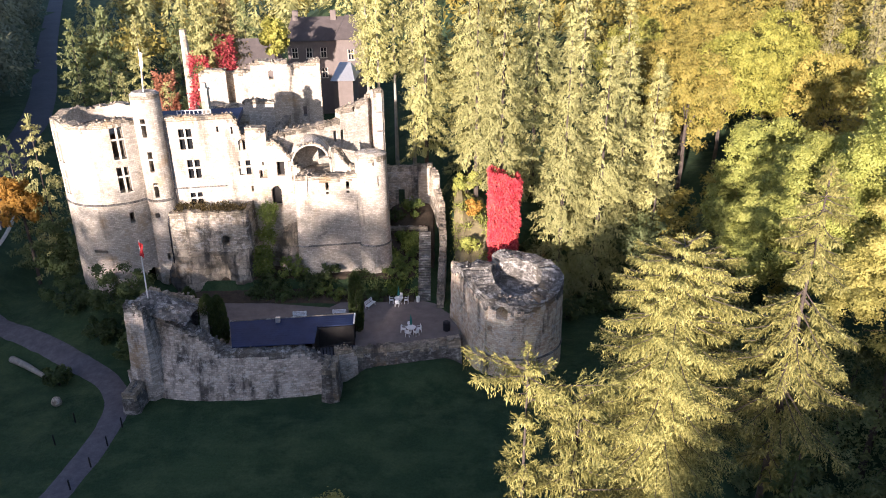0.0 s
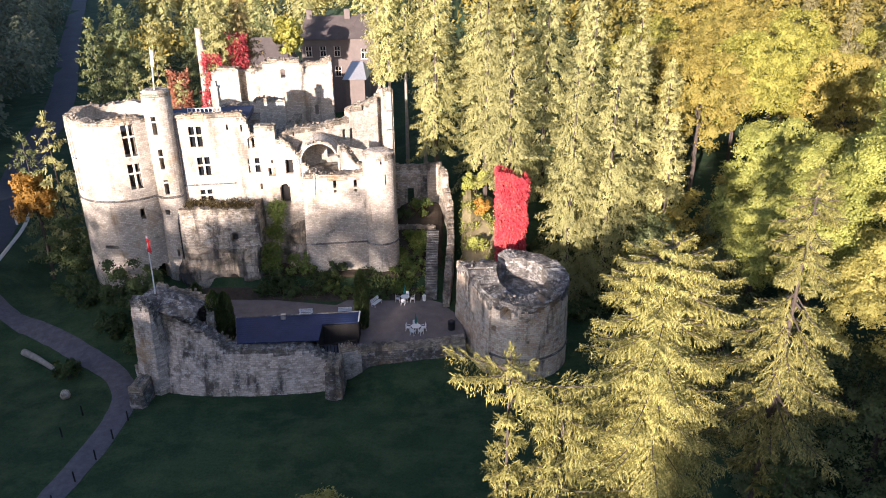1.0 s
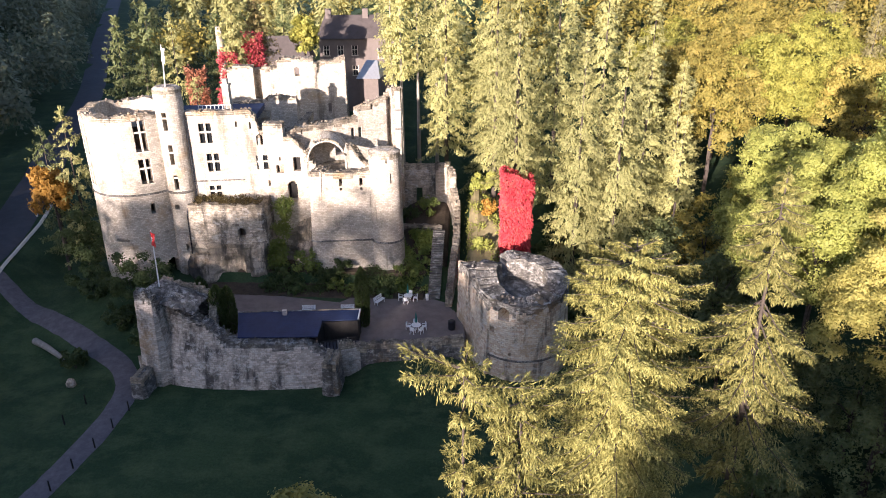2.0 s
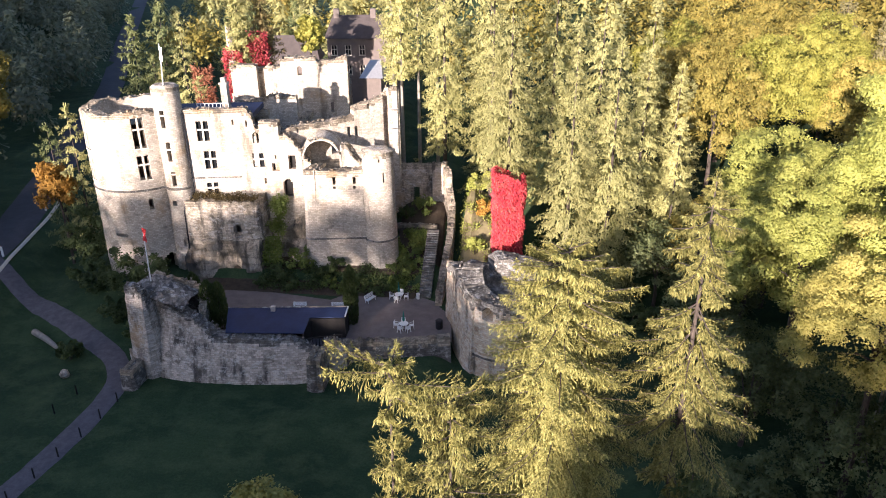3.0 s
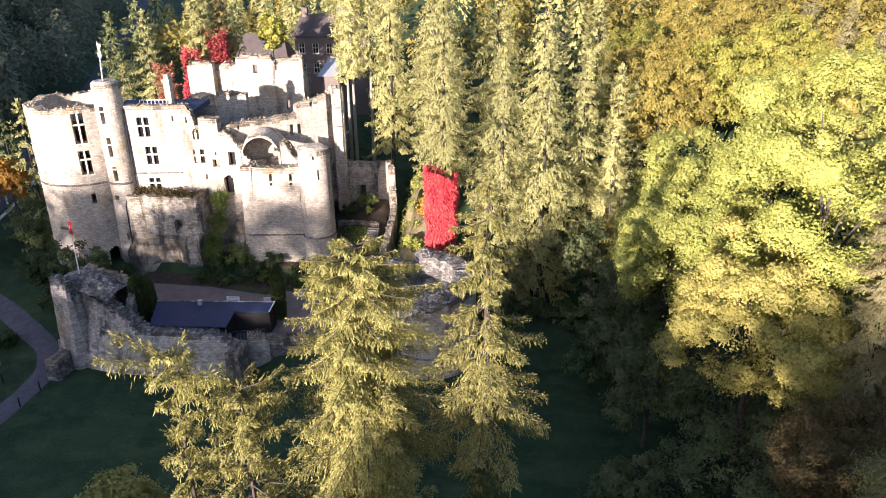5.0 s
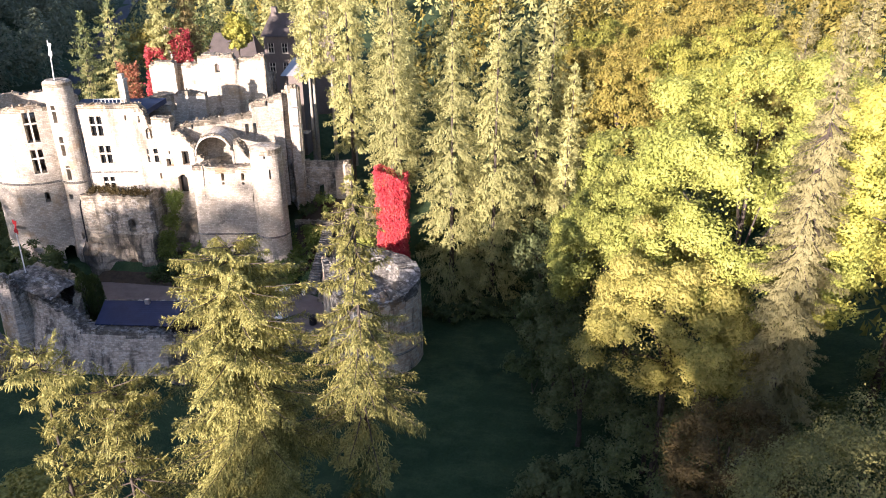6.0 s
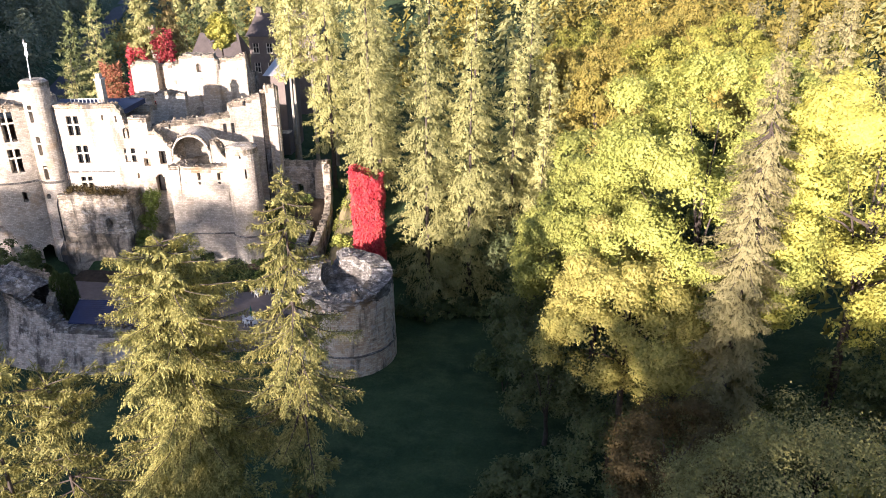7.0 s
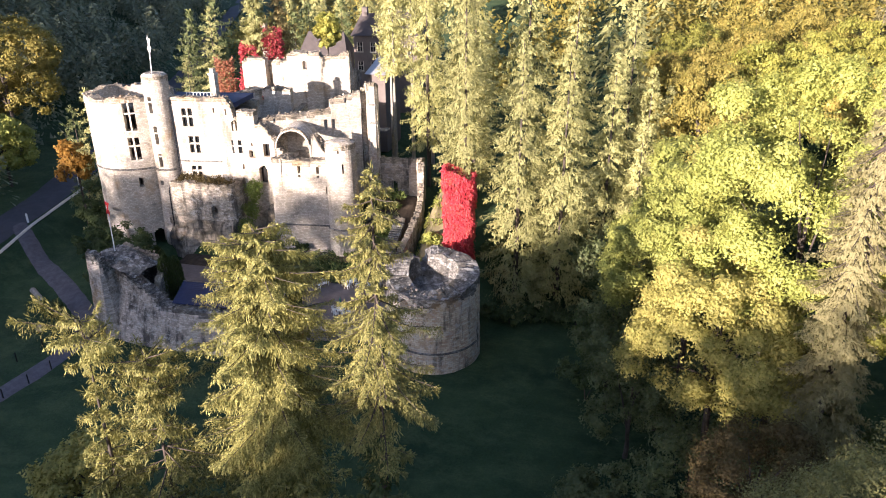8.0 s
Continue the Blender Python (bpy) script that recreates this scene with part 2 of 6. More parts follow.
def box(bm, x0, y0, z0, x1, y1, z1, m=None):
    vs = [bm.verts.new(((x0, x1)[i & 1], (y0, y1)[i >> 1 & 1], (z0, z1)[i >> 2])) for i in range(8)]
    for f in ((0, 2, 3, 1), (4, 5, 7, 6), (0, 1, 5, 4), (2, 6, 7, 3), (0, 4, 6, 2), (1, 3, 7, 5)):
        bm.faces.new([vs[i] for i in f])
    if m is not None:
        bmesh.ops.transform(bm, matrix=m, verts=vs)
    return vs


def tube(bm, points, radii, sides=8):
    """A tapered, closed tube along points."""
    rings = []
    for i, p in enumerate(points):
        p = Vector(p)
        a, c = Vector(points[max(0, i - 1)]), Vector(points[min(len(points) - 1, i + 1)])
        q = (c - a).to_track_quat("Z", "Y")
        rings.append([bm.verts.new(p + q @ Vector((math.cos(k * math.tau / sides), math.sin(k * math.tau / sides), 0)) * radii[i]) for k in range(sides)])
    for r, s in zip(rings, rings[1:]):
        for k in range(sides):
            bm.faces.new((r[k], r[(k + 1) % sides], s[(k + 1) % sides], s[k]))
    bm.faces.new(rings[0][::-1])
    bm.faces.new(rings[-1])


def sm(a, b, v):
    t = np.clip((v - a) / (b - a), 0, 1)
    return t * t * (3 - 2 * t)


def wiggle(x, y=0.0, z=0.0, f=1.0):
    return noise.noise((x * f, y * f, z * f))


def wall(name, place, length, low, top, thick, material, parent=None, label="", holes=(), step=0.5, rag=0.25, rough=0.05, closed=False, cap=None, deep=0.55):
    """A wall of solid cells: place(s, z, d) gives the point at s metres along it, height z, d metres behind its face. holes: (s0, s1, z0, z1, arched)."""
    step = min(step, 0.38)
    topf = top if callable(top) else lambda s: top
    smp = np.linspace(0, length, 200)
    high = max(topf(s) for s in smp) + 0.3

    def marks(a, b, edges):
        out = sorted(set(round(e, 3) for e in edges if a < e < b) | {a, b})
        full = [out[0]]
        for e in out[1:]:
            k = max(1, round((e - full[-1]) / step))
            full += [full[-1] + (e - full[-1]) * i / k for i in range(1, k + 1)]
        return full

    ev, ez = [], []
    for s0, s1, z0, z1, arched in holes:
        ev += [s0, s1]
        ez += [z0, z1]
        if arched:
            r = (s1 - s0) / 2
            ev += [s0 + r * q for q in (0.3, 0.65, 1.0, 1.35, 1.7)]
            ez += [z1 - r * q for q in (0.25, 0.55, 1.0)]
    S, Z = marks(0, length, ev), marks(low, high, ez)

    def solid(i, j):
        if closed:
            i %= len(S) - 1
        if not (0 <= i < len(S) - 1 and 0 <= j < len(Z) - 1):
            return False
        s, z = (S[i] + S[i + 1]) / 2, (Z[j] + Z[j + 1]) / 2
        x, y, _ = place(s, z, 0)
        if z > topf(s) + rag * 0.8 * wiggle(x, y, 0, 0.35):
            return False
        for s0, s1, z0, z1, arched in holes:
            if s0 < s < s1 and z0 < z < z1:
                r = (s1 - s0) / 2
                if not arched or z < z1 - r or (s - s0 - r) ** 2 + (z - z1 + r) ** 2 < r * r * 1.02:
                    return False
        return True

    verts, index, faces, uvs, slots = [], {}, [], [], []
    ns = len(S) - 1

    def v(i, j, k):
        i = i % ns if closed else i
        if (i, j, k) not in index:
            x, y, z = place(S[i], Z[j], thick * k)
            w = rough * wiggle(x, y, z, 1.3)
            tip = 0
            if not solid(i, j) and not solid(i - 1, j):
                aim = topf(S[i]) + rag * (0.8 * wiggle(x, y, 0, 0.35) + 0.7 * wiggle(x, y, 5, 1.5) + 0.5 * wiggle(x, y, k, 4.0))
                tip = min(0.5, max(-0.33, aim - z))
            elif not solid(i, j) or not solid(i - 1, j):
                tip = rag * 0.8 * wiggle(x + 9, y, z, 1.7)
            inhole = any(s0 - 0.01 <= S[i] <= s1 + 0.01 and z0 - 0.01 <= Z[j] <= z1 + 0.01 for s0, s1, z0, z1, _ in holes)
            x2, y2, _ = place(S[i], Z[j], thick * k + w)
            verts.append((x2, y2, z + (0 if inhole or j == 0 else tip)))
            index[i, j, k] = len(verts) - 1
        return index[i, j, k]

    def face(corners, uv, slot=0):
        faces.append([v(*c) for c in corners])
        uvs.extend(uv)
        slots.append(slot)

    for i in range(ns):
        for j in range(len(Z) - 1):
            if not solid(i, j):
                continue
            a, b, c, d = S[i], S[i + 1], Z[j], Z[j + 1]
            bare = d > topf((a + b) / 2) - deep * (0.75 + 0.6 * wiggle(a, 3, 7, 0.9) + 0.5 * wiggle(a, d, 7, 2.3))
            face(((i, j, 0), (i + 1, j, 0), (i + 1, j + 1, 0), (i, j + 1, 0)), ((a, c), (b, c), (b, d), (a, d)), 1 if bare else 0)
            # inside faces of a capped ring take the dark stone: interior shade as colour
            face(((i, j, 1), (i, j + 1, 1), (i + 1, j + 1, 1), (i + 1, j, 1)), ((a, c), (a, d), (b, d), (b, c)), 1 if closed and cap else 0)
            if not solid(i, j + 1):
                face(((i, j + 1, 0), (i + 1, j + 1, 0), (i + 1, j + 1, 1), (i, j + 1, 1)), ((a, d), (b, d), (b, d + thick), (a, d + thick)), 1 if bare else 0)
            if not solid(i, j - 1):
                face(((i, j, 1), (i + 1, j, 1), (i + 1, j, 0), (i, j, 0)), ((a, c + thick), (b, c + thick), (b, c), (a, c)))
            if not solid(i - 1, j):
                face(((i, j, 1), (i, j, 0), (i, j + 1, 0), (i, j + 1, 1)), ((a + thick, c), (a, c), (a, d), (a + thick, d)), 1 if bare else 0)
            if not solid(i + 1, j):
                face(((i + 1, j, 0), (i + 1, j, 1), (i + 1, j + 1, 1), (i + 1, j + 1, 0)), ((b, c), (b + thick, c), (b + thick, d), (b, d)), 1 if bare else 0)
    stones = []
    if rag >= 0.12:
        for i in range(ns):
            for j in range(len(Z) - 1):
                if solid(i, j) and not solid(i, j + 1) and Z[j + 1] > topf(S[i]) - 1.0:
                    for q in range(1 if random.random() < 0.8 else 0):
                        stones.append((S[i] + random.random() * (S[i + 1] - S[i]), verts[v(i, j + 1, 0)][2], abs(thick) * random.random()))
    me = bpy.data.meshes.new(name)
    me.from_pydata(verts, [], faces)
    layer = me.uv_layers.new(name="UVMap")
    layer.data.foreach_set("uv", np.array(uvs, "f").ravel())
    me.materials.append(material)
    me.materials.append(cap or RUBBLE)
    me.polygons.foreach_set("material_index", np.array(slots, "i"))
    ob = new(name, me)
    if parent:
        ob.parent = parent
        ob.matrix_parent_inverse = parent.matrix_world.inverted()
    if label:
        ob["label"] = label
    if stones:
        bm = bmesh.new()
        for s, z, d in stones:
            x, y, _ = place(s, z, d)
            a, b, c = (0.06 + 0.11 * random.random() for _ in range(3))
            box(bm, -a, -b, -c, a, b, c, pose(x, y, z, random.uniform(-25, 25), random.uniform(-25, 25), random.uniform(0, 90)))
        uv_box(bm)
        loose = part("rubble", bm, cap or RUBBLE, ob if not parent else parent)
        loose["kind"] = "stuff"
    return ob


def line(points, batter=0.0, ref=0.0):
    """place() for a wall along plan points; its face looks to the right-hand side of the way along it. batter: metres forward per metre below ref."""
    pts = [Vector(p) for p in points]
    lens = [(b - a).length for a, b in zip(pts, pts[1:])]
    total = sum(lens)

    def place(s, z, d):
        s = min(max(s, 0), total)
        i = 0
        while i < len(lens) - 1 and s > lens[i]:
            s -= lens[i]
            i += 1
        u = (pts[i + 1] - pts[i]).normalized()
        # blend the direction near corners so that bends stay smooth
        n = Vector((-u.y, u.x))
        out = -d + batter * max(0.0, ref - z)
        p = pts[i] + u * s - n * out
        return p.x, p.y, z
    return place, total


def ring(cx, cy, r, a0=0.0, batter=0.0, ref=0.0):
    def place(s, z, d):
        a = a0 + s / r
        q = r - d + batter * max(0.0, ref - z)
        return cx + q * math.cos(a), cy + q * math.sin(a), z
    return place


def profile(*pts):
    xs, zs = [p[0] for p in pts], [p[1] for p in pts]
    return lambda s: float(np.interp(s, xs, zs))


# ---- ground ----
ROAD_Y = (20, 60, 85, 101, 140, 183, 275, 420)
ROAD_X = (-66, -65, -68, -72, -88, -104, -148, -215)


def height(x, y):
    """The lie of the land (arrays or numbers)."""
    x, y = np.asarray(x, float), np.asarray(y, float)
    road = np.interp(y, ROAD_Y, ROAD_X)
    h = -0.9 * sm(-36, -50, x) * sm(90, 60, y)
    h = h + 3.6 * sm(12, 2, x - road) * sm(40, 75, y) + 1.5 * sm(75, 105, y) * sm(-45, -65, x)
    h = h + 1.2 * sm(60.5, 67, y) * sm(-11.2, -8.5, x) * (1 - sm(0.0, 3.0, x)) * (y < 70)
    # castle mound, seen from the left and from behind
    mound = sm(66, 84, y) * sm(-60, -45, x) * (1 - sm(-36, -33, x) * (y < 83)) * (1 - sm(-3, 4, x)) * 3.8
    inside = (x > -33) & (x < 1.5) & (y > np.interp(x, (-33, -12.5, -11, 2), (67.2, 67.2, 69.3, 71.9))) & (y < 83)
    mound = np.where(inside, 2.8, mound)
    slope = sm(79.5, 85.5, y) * sm(-35, -31, x) * (1 - sm(-1.5, 0.5, x)) * 1.2
    h = h + np.maximum(mound, np.where(inside, 2.8, 0)) + slope
    h = h + 4.6 * sm(85, 97, y) * sm(-13, -6, x) * (1 - sm(-2, 10, x)) + 3.5 * sm(92, 104, y) * sm(-50, -40, x) * (1 - sm(-16, -8, x))
    # bank behind the corner tower, and the wooded hill
    h = h + 8.2 * sm(75, 92, y) * sm(-1, 3, x) * (1 - sm(11, 17, x)) + 8.0 * sm(82, 104, y) * sm(9, 17, x)
    h = h + 9.0 * sm(29, 60, x) * (1 - sm(95, 125, y))
    h = h + 0.11 * np.maximum(0, y - 108) * sm(-70, -20, x) + 0.05 * np.maximum(0, y - 120)
    h = h + 30 * sm(14, 90, road - x) * sm(0, 55, y) + 25 * sm(90, 220, road - x) * sm(-20, 60, y)
    # an unseen ridge behind; its crest heights are set to place the valley's shade
    crest = np.interp(x, (-420, -290, -215, -170, -142, -126, -100, -92, -84, -76, -71, -68, -62, -58, -51, -46, -40, -38, -22, -14, 400),
                      (96, 80, 55, 44.5, 43, 43.5, 42.5, 42.5, 42, 39, 35, 34.2, 35.2, 37, 37, 36, 35.5, 39.5, 39.5, 44, 44))
    h = h + crest * sm(22, -100, y)
    h = h + 0.12 * np.sin(x * 0.31 + 1.3 * np.sin(y * 0.17)) * np.cos(y * 0.23)
    return h


def ground():
    xs = np.concatenate([np.arange(-700, -120, 20.0), np.arange(-120, -76, 3.0), np.arange(-76, 62, 1.0), np.arange(62, 120, 3.0), np.arange(120, 721, 20.0)])
    ys = np.concatenate([np.arange(-400, 10, 10.0), np.arange(10, 40, 2.0), np.arange(40, 112, 1.0), np.arange(112, 200, 4.0), np.arange(200, 801, 25.0)])
    X, Y = np.meshgrid(xs, ys)
    V = np.stack([X, Y, height(X, Y)], -1).reshape(-1, 3)
    w = len(xs)
    i = np.arange(len(V)).reshape(len(ys), w)
    F = np.stack([i[:-1, :-1], i[:-1, 1:], i[1:, 1:], i[1:, :-1]], -1).reshape(-1, 4)
    me = bpy.data.meshes.new("ground")
    me.from_pydata(V.tolist(), [], F.tolist())
    me.shade_smooth()
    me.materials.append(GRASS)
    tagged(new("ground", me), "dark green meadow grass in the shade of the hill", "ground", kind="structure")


def strip(name, pts, width, material, label, lift=0.06, kind="structure", across=4, edge=0.15):
    """A path or road laid on the ground along plan points."""
    pts = [Vector(p) for p in pts]
    fine = []
    for k in range(len(pts) - 1):
        p0, p1, p2, p3 = pts[max(0, k - 1)], pts[k], pts[k + 1], pts[min(len(pts) - 1, k + 2)]
        n = max(2, int((p2 - p1).length / 1.0))
        for q in range(n):
            t = q / n
            fine.append(0.5 * ((2 * p1) + (p2 - p0) * t + (2 * p0 - 5 * p1 + 4 * p2 - p3) * t * t + (3 * p1 - p0 - 3 * p2 + p3) * t ** 3))
    fine.append(pts[-1])
    V, F = [], []
    for k, p in enumerate(fine):
        u = (fine[min(k + 1, len(fine) - 1)] - fine[max(k - 1, 0)]).normalized()
        n = Vector((-u.y, u.x))
        for c in range(across + 1):
            f = c / across - 0.5
            q = p + n * (f * width + (edge * wiggle(p.x, p.y, c, 0.8) if abs(f) > 0.4 else 0))
            V.append((q.x, q.y, float(height(q.x, q.y)) + lift - (0.12 if abs(f) > 0.4 else 0)))
    for k in range(len(fine) - 1):
        for c in range(across):
            a = k * (across + 1) + c
            F.append((a, a + 1, a + across + 2, a + across + 1))
    me = bpy.data.meshes.new(name)
    me.from_pydata(V, [], F)
    me.shade_smooth()
    me.materials.append(material)
    return tagged(new(name, me), label, name.split("_")[-1], kind=kind)


ground()
strip("gravel_path", [(-66, 84), (-60, 80.5), (-52, 75.5), (-44, 70.6), (-38.2, 66.6), (-35.2, 62.2), (-34.4, 56), (-35.1, 48), (-36.6, 40), (-38.6, 30)], 2.6, GRAVEL, "grey gravel path crossing the meadow", 0.14)
strip("asphalt_road", [(x, y) for x, y in zip(ROAD_X, ROAD_Y)], 6.5, ASPHALT, "dark asphalt road along the wooded slope", 0.16)


# ---- castle ----
def window_parts(wall_ob, place, s0, s1, z0, z1, cross=True, transom=0.6, glazed=True):
    """Stone cross and dark glass of a mullioned window, in its opening."""
    def bar(bm, a, b, c, d, d0, d1):
        vs = [bm.verts.new(place(s, z, dd)) for dd in (d0, d1) for z in (c, d) for s in (a, b)]
        for f in ((0, 1, 3, 2), (4, 6, 7, 5), (0, 4, 5, 1), (2, 3, 7, 6), (0, 2, 6, 4), (1, 5, 7, 3)):
            bm.faces.new([vs[i] for i in f])
    m, zt = (s0 + s1) / 2, z0 + (z1 - z0) * transom
    if cross:
        bm = bmesh.new()
        bar(bm, m - 0.11, m + 0.11, z0, z1, 0.05, 0.32)
        part("mullion", bm, TRIMSTONE, wall_ob)
        bm = bmesh.new()
        bar(bm, s0, m - 0.11, zt - 0.1, zt + 0.1, 0.06, 0.3)
        bar(bm, m + 0.11, s1, zt - 0.1, zt + 0.1, 0.06, 0.3)
        part("transom", bm, TRIMSTONE, wall_ob)
    bm = bmesh.new()
    bar(bm, s0 - 0.12, s1 + 0.12, z0 - 0.16, z0, -0.08, 0.3)
    part("sill", bm, TRIMSTONE, wall_ob)
    if glazed:
        bm = bmesh.new()
        bar(bm, s0 - 0.02, s1 + 0.02, z0 - 0.02, z1 + 0.02, 0.36, 0.39)
        part("pane", bm, GLASS, wall_ob)


def course(name, place, s0, s1, z, parent, out=0.14, tall=0.22, n=24, material=None):
    """A string course that stands proud of a wall."""
    bm = bmesh.new()
    rows = []
    for k in range(n + 1):
        s = s0 + (s1 - s0) * k / n
        rows.append([bm.verts.new(place(s, zz, dd)) for zz, dd in ((z - tall, 0.1), (z - tall * 0.7, -out * 0.5), (z, -out), (z + 0.06, -out * 0.8), (z + 0.12, 0.1))])
    for a, b in zip(rows, rows[1:]):
        for k in range(4):
            bm.faces.new((a[k], b[k], b[k + 1], a[k + 1]))
    bm.faces.new(rows[0])
    bm.faces.new(rows[-1][::-1])
    # dark stone by default, which paints in the thin shadow line along the course
    part(name, bm, material or STONE_DARK, parent)


def slab(name, pts, z0, z1, material, parent, label=""):
    bm = bmesh.new()
    lo = [bm.verts.new((x, y, z0)) for x, y in pts]
    hi = [bm.verts.new((x, y, z1)) for x, y in pts]
    bm.faces.new(lo[::-1])
    bm.faces.new(hi)
    for k in range(len(pts)):
        q = (k + 1) % len(pts)
        bm.faces.new((lo[k], lo[q], hi[q], hi[k]))
    uv_box(bm)
    return part(name, bm, material, parent, label)


def uv_box(bm):
    layer = bm.loops.layers.uv.verify()
    bm.normal_update()
    for f in bm.faces:
        n = f.normal
        for lp in f.loops:
            x, y, z = lp.vert.co
            lp[layer].uv = (x, y) if abs(n.z) > 0.7 else ((x, z) if abs(n.y) > abs(n.x) else (y, z))


def rough_mass(name, f, nu, nv, material, parent, label="", amp=0.3, freq=0.5):
    """A lumpy surface f(u, v) for u, v in 0..1, pushed about by noise."""
    bm = bmesh.new()
    layer = bm.loops.layers.uv.verify()
    g = []
    for j in range(nv + 1):
        row = []
        for i in range(nu + 1):
            p = Vector(f(i / nu, j / nv))
            p += Vector((wiggle(p.x, p.y, p.z, freq), wiggle(p.x + 31, p.y, p.z, freq), wiggle(p.x, p.y + 17, p.z, freq))) * amp
            p += Vector((wiggle(p.x, p.y, p.z, freq * 3), wiggle(p.x + 31, p.y, p.z, freq * 3), wiggle(p.x, p.y + 17, p.z, freq * 3))) * amp * 0.45
            row.append(bm.verts.new(p))
        g.append(row)
    for j in range(nv):
        for i in range(nu):
            fc = bm.faces.new((g[j][i], g[j][i + 1], g[j + 1][i + 1], g[j + 1][i]))
            for lp in fc.loops:
                lp[layer].uv = (lp.vert.co.x + lp.vert.co.y * 0.5, lp.vert.co.z)
    return part(name, bm, material, parent, label)


castle = empty("castle_ruin", "pale limestone castle ruin with towers and roofless halls", "castle", -25, 92, 3.5)
MAINW = 16.9


def castle_left_tower():
    cx, cy, r = -42.7, 87.6, 6.1
    a0 = radians(140)
    pl = ring(cx, cy, r, a0, 0.015, 15.0)
    S = lambda deg: radians(deg - 140) * r if deg >= 140 else radians(deg + 220) * r
    c = S(294)
    holes, crosses = [], []
    for s, z0, z1, w in ((S(305), 21.3, 25.2, 1.55), (S(304.5), 17.1, 20.3, 1.5), (S(228), 20.9, 24.8, 1.5), (S(228), 16.8, 19.9, 1.4)):
        holes.append((s - w / 2, s + w / 2, z0, z1, False))
        crosses.append((s - w / 2, s + w / 2, z0, z1))
    holes.append((S(305) - 0.3, S(305) + 0.3, 13.0, 14.4, False))
    holes.append((S(318) - 0.9, S(318) + 0.9, 3.4, 6.4, True))
    holes.append((S(262) - 0.9, S(262) + 0.9, 9.3, 9.7, False))
    w = wall("round_tower_wall", pl, math.tau * r, 0.5, lambda s: 25.9 + 0.15 * math.sin(s * 0.8) + 0.1 * math.sin(s * 2.1 + 1), 1.4, STONE, castle,
             "round residential tower with cross windows and ruined rim", holes, 0.55, 0.22, 0.06, True)
    for i, (s0, s1, z0, z1) in enumerate(crosses):
        window_parts(w, pl, s0, s1, z0, z1, True, 0.62, False)
    course("string_course", pl, S(175), S(330), 15.7, w, n=40)
    bm = bmesh.new()
    bmesh.ops.create_circle(bm, cap_ends=True, segments=40, radius=r - 1.2)
    bmesh.ops.translate(bm, verts=bm.verts, vec=(cx, cy, 24.2))
    uv_box(bm)
    part("tower_platform", bm, RUBBLE, castle, "weedy rubble floor inside the tower rim")


def castle_turret():
    cx, cy, r = -36.2, 85.3, 1.74
    pl = ring(cx, cy, r, radians(90), 0.02, 15.5)
    S = lambda deg: radians(deg - 90) * r
    holes = [(S(268) - 0.3, S(268) + 0.3, 23.7, 26.0, False), (S(274) - 0.28, S(274) + 0.28, 19.3, 21.9, False), (S(276) - 0.28, S(276) + 0.28, 15.95, 17.9, False),
             (S(262) - 0.3, S(262) + 0.3, 13.2, 13.9, False), (S(281) - 0.15, S(281) + 0.15, 7.4, 8.4, False), (S(278) - 0.4, S(278) + 0.4, 3.2, 4.9, True)]
    w = wall("stair_turret_wall", pl, math.tau * r, 0.5, lambda s: 28.75, 0.5, STONE, castle, "slender round stair turret", holes, 0.5, 0.1, 0.04, True)
    for s0, s1, z0, z1, arch in holes[:3]:
        bm = bmesh.new()
        vs = [bm.verts.new(pl(s, z, d)) for d in (0.06, 0.3) for z in (z0 + 1.5, z0 + 1.68) for s in (s0, s1)]
        for f in ((0, 1, 3, 2), (4, 6, 7, 5), (0, 4, 5, 1), (2, 3, 7, 6), (0, 2, 6, 4), (1, 5, 7, 3)):
            bm.faces.new([vs[i] for i in f])
        part("transom", bm, TRIMSTONE, w)
    course("string_course", pl, S(200), S(340), 15.6, w, 0.2, 0.3, 20)
    bm = bmesh.new()
    bmesh.ops.create_cone(bm, cap_ends=True, segments=24, radius1=r - 0.03, radius2=r - 0.4, depth=0.3)
    bmesh.ops.translate(bm, verts=bm.verts, vec=(cx, cy, 28.9))
    uv_box(bm)
    part("turret_cap", bm, STONE_OLD, castle)
    # flag on the turret
    bm = bmesh.new()
    tube(bm, [(cx + 0.2, cy - 0.6, 29.0), (cx + 0.45, cy - 0.7, 31.5), (cx + 0.6, cy - 0.8, 34.1)], [0.07, 0.06, 0.04], 8)
    pole = part("flagpole", bm, WHITE, None)
    tagged(pole, "thin white flagpole with a furled white flag", "flagpole")
    bm = bmesh.new()
    prev = None
    for k in range(9):
        z = 33.9 - k * 0.22
        row = [bm.verts.new((cx + 0.58 - k * 0.02 + q * 0.12, cy - 0.84 - 0.12 * math.sin(k * 1.1 + q * 1.7), z - q * 0.1)) for q in range(4)]
        if prev:
            for q in range(3):
                bm.faces.new((prev[q], prev[q + 1], row[q + 1], row[q]))
        prev = row
    part("flag", bm, WHITE_CLOTH, pole, "furled white flag")


